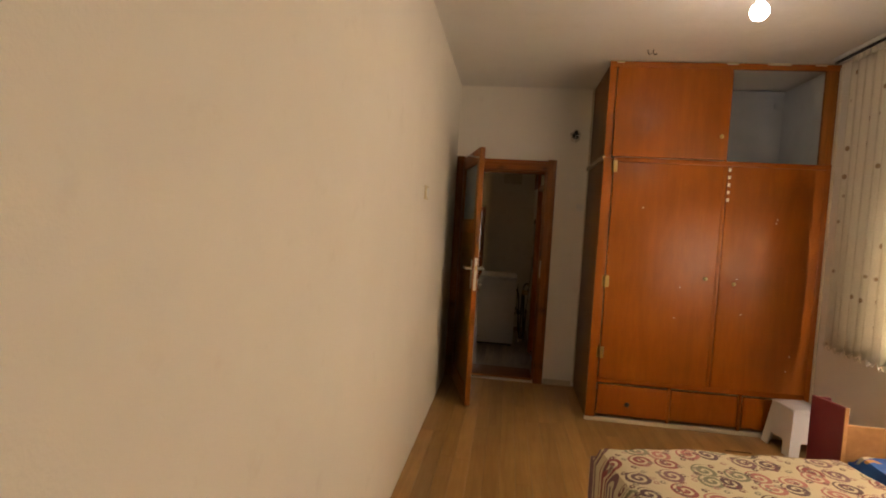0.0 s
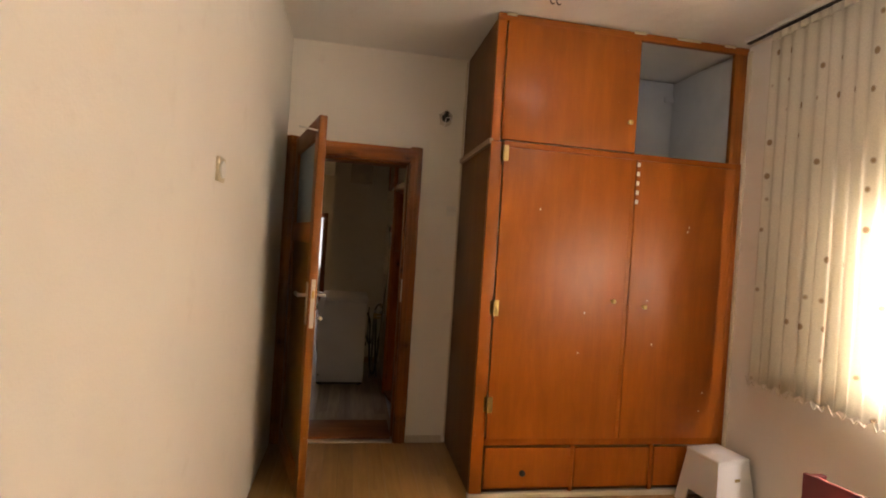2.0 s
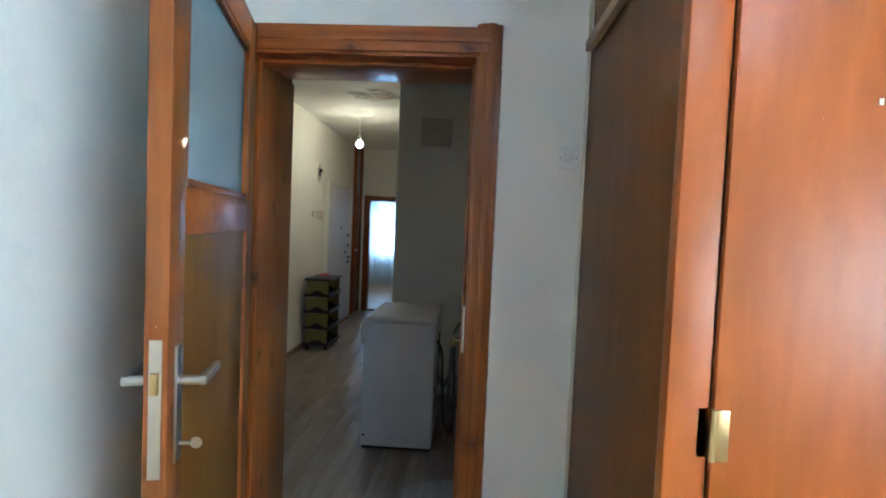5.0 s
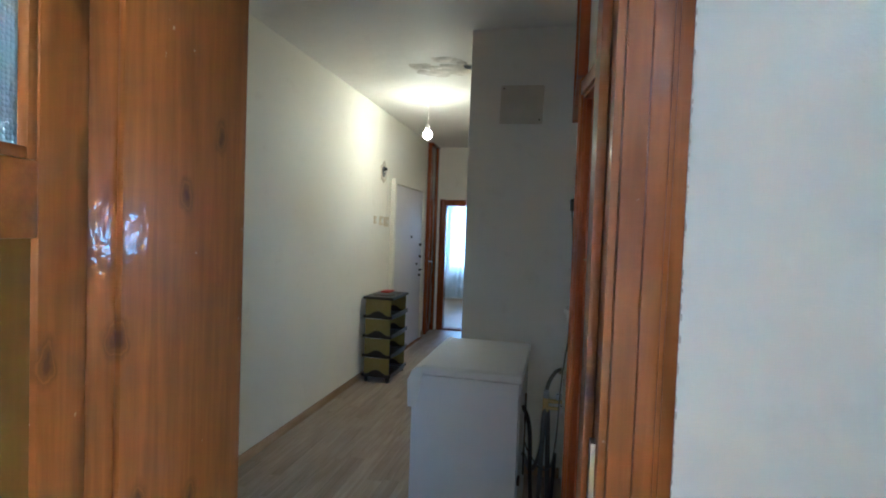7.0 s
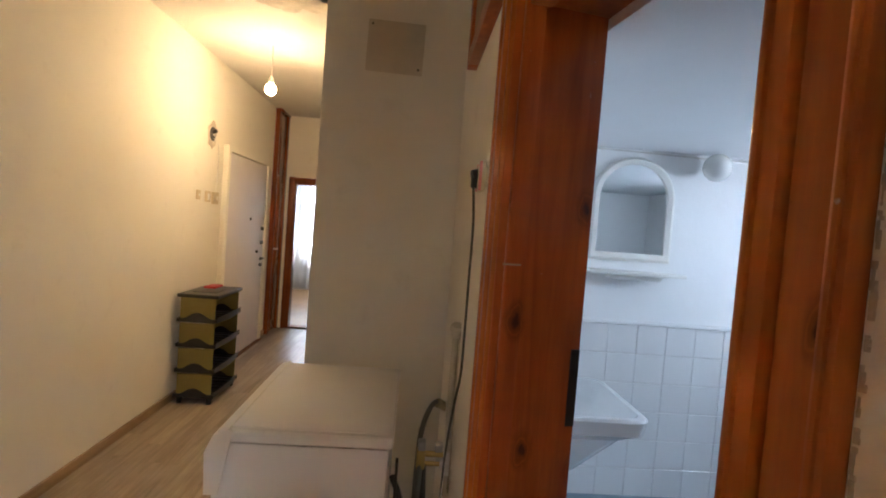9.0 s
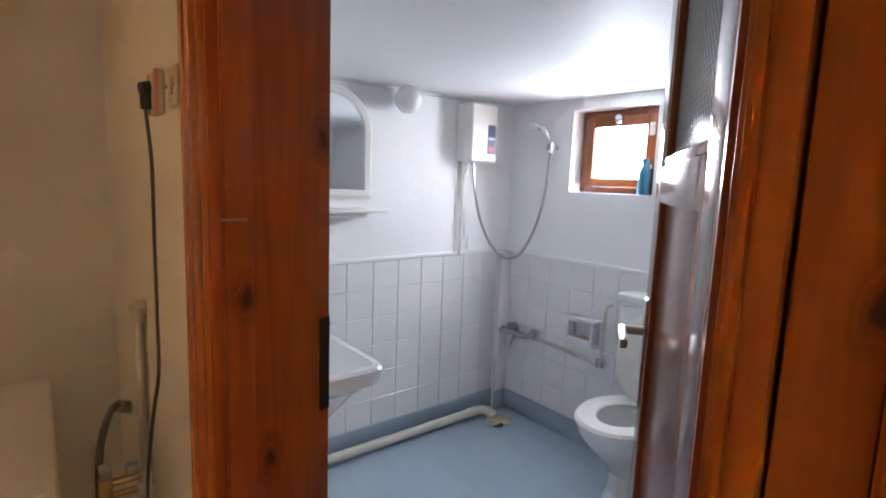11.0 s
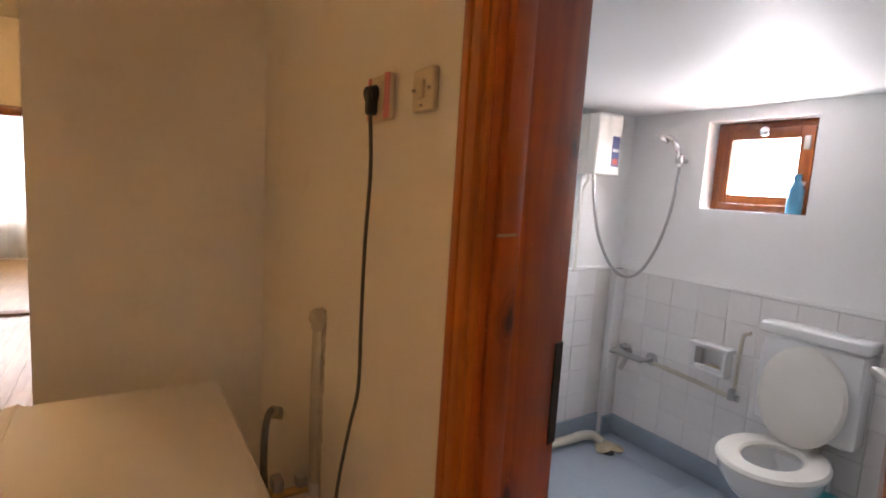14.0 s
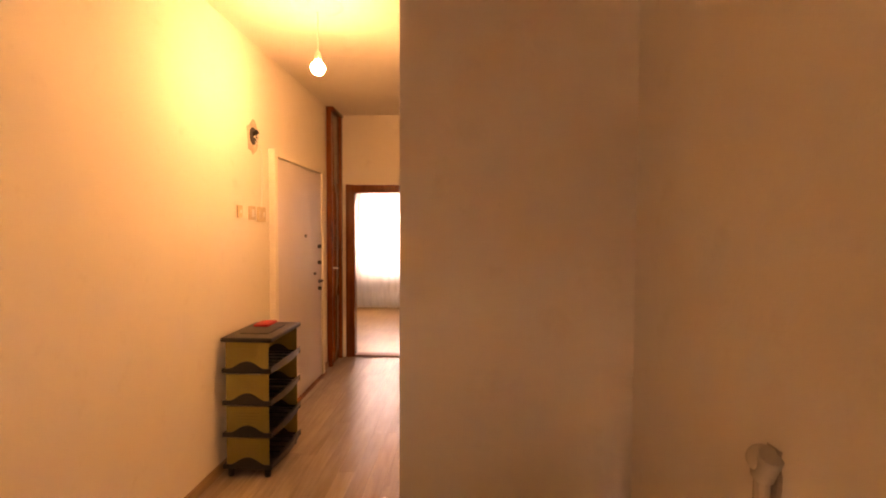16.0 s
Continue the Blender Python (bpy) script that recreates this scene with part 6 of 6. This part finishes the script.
def mirror():
    x0, x1, z0, zs, y = 2.53, 2.945, 1.31, 1.62, BY1
    t = thing("arched_mirror", ((x0 + x1) / 2, y, z0), "arched mirror with a white moulded frame and shelf", "mirror")
    c, r = (x0 + x1) / 2, (x1 - x0) / 2

    def outline(inset, yy, bm):
        pts = [(x0 + inset, z0 + inset), (x1 - inset, z0 + inset)]
        pts += [(c + (r - inset) * math.cos(radians(a)), zs + (r - inset) * 0.97 * math.sin(radians(a))) for a in range(0, 181, 12)]
        return [bm.verts.new((px, yy, pz)) for px, pz in pts]

    bm = bmesh.new()
    loops = [outline(0, y, bm), outline(0, y - 0.018, bm), outline(0.012, y - 0.026, bm), outline(0.036, y - 0.022, bm), outline(0.040, y - 0.010, bm)]
    for a, b in zip(loops, loops[1:]):
        for k in range(len(a)):
            bm.faces.new((a[k], a[(k + 1) % len(a)], b[(k + 1) % len(a)], b[k]))
    part("frame", bm, "white_plastic", t)
    bm = bmesh.new()
    a, b = outline(0.038, y - 0.012, bm), outline(0.038, y - 0.006, bm)
    bm.faces.new(a)
    bm.faces.new(b[::-1])
    for k in range(len(a)):
        bm.faces.new((a[k], a[(k + 1) % len(a)], b[(k + 1) % len(a)], b[k]))
    part("glass", bm, "mirror", t, "clear mirror glass")
    part("shelf", box(x0 - 0.02, x1 + 0.045, y - 0.12, y, 1.245, 1.262, bevel=0.006), "white_plastic", t)
    part("shelf_bracket", box(x0 + 0.10, x1 - 0.06, y - 0.09, y, 1.222, 1.246, bevel=0.010), "white_plastic", t)
    part("side_hook", tube(bmesh.new(), [(x0 - 0.03, y, 1.58), (x0 - 0.03, y - 0.03, 1.58), (x0 - 0.035, y - 0.045, 1.56), (x0 - 0.03, y - 0.04, 1.54)], 0.006), "dark_metal", t)


mirror()
lp = thing("bathroom_wall_lamp", (3.10, BY1, 1.79), "unlit opal glass globe lamp on the bathroom wall", "lamp")
part("holder", lathe(bmesh.new(), (0, 0, 0), [(0.04, 0), (0.036, 0.02), (0.026, 0.04)]), "dark_metal", lp)
lp.children[0].data.transform(Matrix.Rotation(radians(90), 4, "X"))
lp.children[0].location = (0, 0, 0)
lp.children[0].data.transform(Matrix.Translation((0, 0, 0)))
part("globe", ball(bmesh.new(), (3.10, BY1 - 0.095, 1.79), 0.066), "opal", lp, "opal glass globe")


def heater():
    x0, x1, y0, z0, z1 = 3.49, 3.68, 2.45, 1.515, 1.825
    t = thing("water_heater", ((x0 + x1) / 2, BY1, z0), "small white electric shower heater with a dark sticker", "water heater")
    part("case", box(x0, x1, y0, BY1 - 0.001, z0, z1, bevel=0.014, seg=3), "white_plastic", t)
    part("sticker", box(x0 + 0.115, x1 - 0.018, y0 - 0.0015, y0 + 0.001, z0 + 0.045, z1 - 0.11), "navy", t, "dark blue sticker with red and white bars")
    part("sticker_bar", box(x0 + 0.125, x1 - 0.028, y0 - 0.0025, y0, z0 + 0.055, z0 + 0.085), "sticker_red", t)
    part("sticker_bar", box(x0 + 0.122, x1 - 0.024, y0 - 0.0025, y0, z0 + 0.12, z0 + 0.135), "enamel", t)
    part("seam", box(x0 - 0.0015, x1 + 0.0015, y0 + 0.06, y0 + 0.063, z0 + 0.004, z1 - 0.004), "grout", t)
    for x in (3.53, 3.57):
        part("connector", rod(bmesh.new(), (x, 2.52, z0 - 0.03), (x, 2.52, z0 + 0.005), 0.010), "white_plastic", t)
    part("supply_pipe", tube(bmesh.new(), [(3.53, 2.52, 1.49), (3.53, 2.555, 1.40), (3.53, 2.56, 1.10), (3.53, 2.56, 0.99)], 0.008), "white_plastic", t)
    part("supply_cable", tube(bmesh.new(), [(3.50, BY1 - 0.004, 1.52), (3.50, BY1 - 0.004, 1.2), (3.505, BY1 - 0.004, 1.0)], 0.005), "white_plastic", t)


heater()
sh = thing("hand_shower", (3.90, 2.24, 1.6), "chrome hand shower on a wall holder with a hanging hose", "shower")
part("holder", bx(rod(bmesh.new(), (BX1, 2.24, 1.61), (BX1 - 0.05, 2.24, 1.61), 0.013), BX1 - 0.065, BX1 - 0.035, 2.222, 2.258, 1.59, 1.635, bevel=0.008), "old_chrome", sh)
part("handle", tube(bmesh.new(), [(BX1 - 0.05, 2.235, 1.575), (BX1 - 0.055, 2.25, 1.65), (BX1 - 0.07, 2.275, 1.71), (BX1 - 0.10, 2.315, 1.735)], 0.013), "chrome", sh)
part("head", turned(lathe(bmesh.new(), (0, 0, 0), [(0.034, 0), (0.038, 0.008), (0.026, 0.022), (0.012, 0.03)]), Matrix.Translation((BX1 - 0.085, 2.33, 1.715)) @ Matrix.Rotation(radians(35), 4, "X")), "chrome", sh)
part("hose", tube(bmesh.new(), [(3.57, 2.52, 1.49), (3.585, 2.515, 1.36), (3.63, 2.50, 1.18), (3.70, 2.46, 1.03), (3.77, 2.41, 0.975), (3.83, 2.36, 1.02), (3.87, 2.30, 1.18), (3.885, 2.26, 1.38), (BX1 - 0.05, 2.237, 1.575)], 0.008, 10, 14), "old_chrome", sh, "ribbed metal hose")
tp = thing("shower_mixer", (3.90, 2.40, 0.5), "old chrome wall mixer tap with cross handles", "tap")
part("body", rod(bmesh.new(), (BX1 - 0.055, 2.50, 0.515), (BX1 - 0.055, 2.33, 0.515), 0.018), "old_chrome", tp)
part("flange", rod(bmesh.new(), (BX1 - 0.012, 2.30, 0.525), (BX1, 2.30, 0.525), 0.038), "old_chrome", tp)
part("inlet", tube(bmesh.new(), [(BX1, 2.30, 0.525), (BX1 - 0.05, 2.31, 0.522), (BX1 - 0.055, 2.35, 0.515)], 0.014), "old_chrome", tp)
part("flange", rod(bmesh.new(), (BX1 - 0.012, 2.46, 0.52), (BX1, 2.46, 0.52), 0.032), "old_chrome", tp)
part("inlet", rod(bmesh.new(), (BX1, 2.46, 0.518), (BX1 - 0.055, 2.46, 0.515), 0.014), "old_chrome", tp)
part("spout", tube(bmesh.new(), [(BX1 - 0.055, 2.42, 0.51), (BX1 - 0.08, 2.425, 0.48), (BX1 - 0.10, 2.43, 0.435)], 0.014), "old_chrome", tp)
for z, y in ((0.56, 2.44), (0.515, 2.515)):
    hd = ball(bmesh.new(), (BX1 - 0.06, y, z), 0.020)
    rod(hd, (BX1 - 0.095, y, z), (BX1 - 0.025, y, z), 0.008)
    part("handle", rod(hd, (BX1 - 0.06, y - 0.035, z), (BX1 - 0.06, y + 0.035, z), 0.008), "old_chrome", tp)
sd = thing("soap_dish", (BX1, 1.955, 0.57), "white ceramic wall soap dish with soap residue", "soap dish")
for nm, *a in (("base", BX1 - 0.075, BX1, 1.87, 2.04, 0.570, 0.590), ("cheek", BX1 - 0.075, BX1, 1.87, 1.888, 0.590, 0.70), ("cheek", BX1 - 0.075, BX1, 2.022, 2.04, 0.590, 0.70), ("lip", BX1 - 0.075, BX1 - 0.062, 1.888, 2.022, 0.590, 0.612), ("top", BX1 - 0.080, BX1, 1.86, 2.05, 0.695, 0.715), ("back", BX1 - 0.012, BX1, 1.888, 2.022, 0.590, 0.70)):
    part(nm, box(*a, bevel=0.006), "porcelain", sd)
part("soap", ball(bmesh.new(), (BX1 - 0.04, 1.95, 0.603), 0.03, 0.8, 1.3, 0.5), "rag", sd, "yellowed soap remnant")
cp = thing("cistern_pipe", (BX1, 2.0, 0.48), "dirty white water pipe along the tiles to the cistern", "pipe")
part("pipe", tube(bmesh.new(), [(BX1 - 0.014, 2.28, 0.508), (BX1 - 0.014, 2.05, 0.495), (BX1 - 0.014, 1.86, 0.482)], 0.012), "pipe", cp)
part("riser", tube(bmesh.new(), [(BX1 - 0.016, 1.845, 0.49), (BX1 - 0.016, 1.84, 0.62), (BX1 - 0.016, 1.835, 0.78), (BX1 - 0.02, 1.80, 0.815)], 0.009), "pipe", cp)
part("stopcock", bx(rod(bmesh.new(), (BX1 - 0.016, 1.865, 0.485), (BX1 - 0.016, 1.815, 0.485), 0.016), BX1 - 0.05, BX1 - 0.015, 1.835, 1.855, 0.475, 0.53, bevel=0.005), "old_chrome", cp)
fp = thing("floor_drain_pipe", (3.0, 2.5, 0.03), "dirty white waste pipe along the floor ending in a rag-stuffed drain", "pipe")
part("pipe", tube(bmesh.new(), [(2.12, 2.50, 0.045), (2.6, 2.505, 0.045), (3.2, 2.505, 0.043), (3.60, 2.505, 0.042)], 0.024, 12, 8), "pipe", fp)
part("elbow", tube(bmesh.new(), [(3.58, 2.505, 0.042), (3.66, 2.50, 0.045), (3.71, 2.47, 0.045), (3.73, 2.42, 0.025)], 0.026, 12, 8), "pipe", fp)
part("rag", ball(ball(ball(bmesh.new(), (3.73, 2.40, 0.012), 0.055, 1.2, 0.9, 0.35), (3.77, 2.36, 0.01), 0.04, 1.1, 1.2, 0.3), (3.69, 2.38, 0.01), 0.04, 1.2, 0.8, 0.3), "rag", fp, "stained cloth round the drain")
part("drain_hole", rod(bmesh.new(), (3.70, 2.355, 0.004), (3.70, 2.355, 0.010), 0.035), "black", fp)
single("shampoo_bottle", bx(lathe(bmesh.new(), (BX1 + 0.045, 1.725, 1.373), [(0.030, 0), (0.032, 0.01), (0.032, 0.11), (0.020, 0.135), (0.014, 0.15)], 20, 0.7, 1.0), BX1 + 0.030, BX1 + 0.060, 1.712, 1.738, 1.523, 1.55, bevel=0.006), "teal_bottle", "turquoise plastic bottle standing in the window recess", "bottle")
cr = thing("ceiling_cable", (2.6, BY1, CBATH), "thin grey cable tacked along the wall under the ceiling", "cable")
part("cable", tube(bmesh.new(), [(2.12, BY1 - 0.006, CBATH - 0.012), (2.6, BY1 - 0.006, CBATH - 0.010), (3.1, BY1 - 0.006, CBATH - 0.016), (3.5, BY1 - 0.006, CBATH - 0.012)], 0.004), "grout", cr)
# boxed-in pipes in the corner
structure("pipe_chase_corner", box(BX1 - 0.085, BX1, BY1 - 0.05, BY1, 0.0, 0.995, bevel=0.004), "tile", "tiled boxing in the bathroom corner", "boxing")
structure("skirting_bathroom", bx(bx(box(BX0 + 0.012, BX1 - 0.085, BY1 - 0.016, BY1, 0, 0.118, bevel=0.005), BX1 - 0.016, BX1, HF + 0.02, BY1 - 0.05, 0, 0.118, bevel=0.005), BX1 - 0.098, BX1 - 0.016, BY1 - 0.065, BY1 - 0.0505, 0, 0.116, bevel=0.005), "bath_skirt", "blue-grey painted skirting", "skirting")
structure("tile_edge", bx(box(BX0 + 0.012, BX1, BY1 - 0.016, BY1, 0.992, 1.012, bevel=0.006), BX1 - 0.016, BX1, HF + 0.02, BY1 - 0.016, 0.992, 1.012, bevel=0.006), "wall_bath", "painted top edge of the wall tiles", "trim")

# ---- floors and tiles, piece by piece ----


def piece_mesh(name, sx, sy, sz, material, bevel):
    return mesh(name, box(0, sx, 0, sy, 0, sz, bevel=bevel, seg=1), material, False)


def planks(parent, x0, x1, y0, y1, width, length, material, seed, gap=0.0008, skip=None):
    """Boards along y in staggered rows, each an object of its own."""
    random.seed(seed)
    cache = {}
    x = x0
    while x < x1 - 1e-4:
        wd = min(width, x1 - x)
        y = y0 - random.uniform(0.1, 0.9) * length
        while y < y1 - 1e-4:
            a, b = max(y, y0), min(y + length, y1)
            if b - a > 0.01 and not (skip and skip(x, a, x + wd, b)):
                size = (round(wd - gap, 4), round(b - a - gap, 4))
                if size not in cache:
                    cache[size] = piece_mesh("plank", size[0], size[1], 0.008, material, 0.0006)
                ob = new("plank", cache[size])
                ob.parent, ob.location = parent, Vector((x, a, -0.008)) - parent.location
            y += length
        x += wd


fl = structure("floor_bedroom", box(LW - 0.1, RW + 0.1, BACK, 0.02, -0.12, -0.0085), "underlay", "honey-coloured laminate floor", "floor")
planks(fl, LW, RW, -5.4, 0.0, 0.094, 1.29, "plank", 2)
planks(fl, LW, RW, BACK, -5.4, 0.40, 1.29, "plank", 6)
fl = structure("floor_hall", box(-0.1, HX + 0.02, 0.02, END + 0.12, -0.12, -0.0085), "underlay", "grey-beige wood laminate floor", "floor")
planks(fl, 0.0, HX, 0.02, END + 0.14, 0.096, 1.20, "plank_hall", 3, 0.0008, lambda xa, ya, xb, yb: xa > CX + 0.02 and ya > BY1)
random.seed(31)
fl = structure("floor_bathroom", box(HX, BX1 + 0.1, HF, BY1, -0.12, -0.007), "bath_floor", "blue-grey painted tile floor", "floor")
tile_floor = piece_mesh("floor_tile", 0.1994, 0.1994, 0.007, "bath_floor", 0.0006)
for i in range(10):
    for j in range(12):
        ob = new("tile", tile_floor)
        ob.parent, ob.location = fl, (BX0 - 0.09 + i * 0.2, HF + 0.01 + j * 0.2, -0.007)
wall_n = structure("grout_north", box(BX0 + 0.012, BX1 - 0.085, BY1 - 0.004, BY1 + 0.001, 0.11, 0.995), "grout", "bed of grey grout behind white wall tiles", "tiles")
wall_e = structure("grout_east", box(BX1 - 0.004, BX1 + 0.001, HF + 0.02, BY1 - 0.05, 0.11, 0.995), "grout", "bed of grey grout behind white wall tiles", "tiles")
tn = mesh("tile", box(0, 0.1476, -0.007, 0, 0, 0.1426, bevel=0.0018, seg=1), "tile", False)
te = mesh("tile", box(-0.007, 0, 0, 0.1476, 0, 0.1426, bevel=0.0018, seg=1), "tile", False)
for r in range(6):
    z = 0.119 + r * 0.1458
    for c in range(12):
        x = BX0 + 0.014 + c * 0.15
        if x + 0.148 < BX1 - 0.08:
            ob = new("tile", tn)
            ob.parent, ob.location = wall_n, (x + random.uniform(-0.0008, 0.0008), BY1 - 0.003 + random.uniform(-0.0008, 0.0008), z)
            ob.rotation_euler = (random.uniform(-0.004, 0.004), 0, random.uniform(-0.004, 0.004))
    for c in range(15):
        y = BY1 - 0.052 - (c + 1) * 0.15
        if y > HF + 0.02:
            ob = new("tile", te)
            ob.parent, ob.location = wall_e, (BX1 - 0.003 + random.uniform(-0.0008, 0.0008), y + random.uniform(-0.0008, 0.0008), z)
            ob.rotation_euler = (0, random.uniform(-0.004, 0.004), random.uniform(-0.004, 0.004))
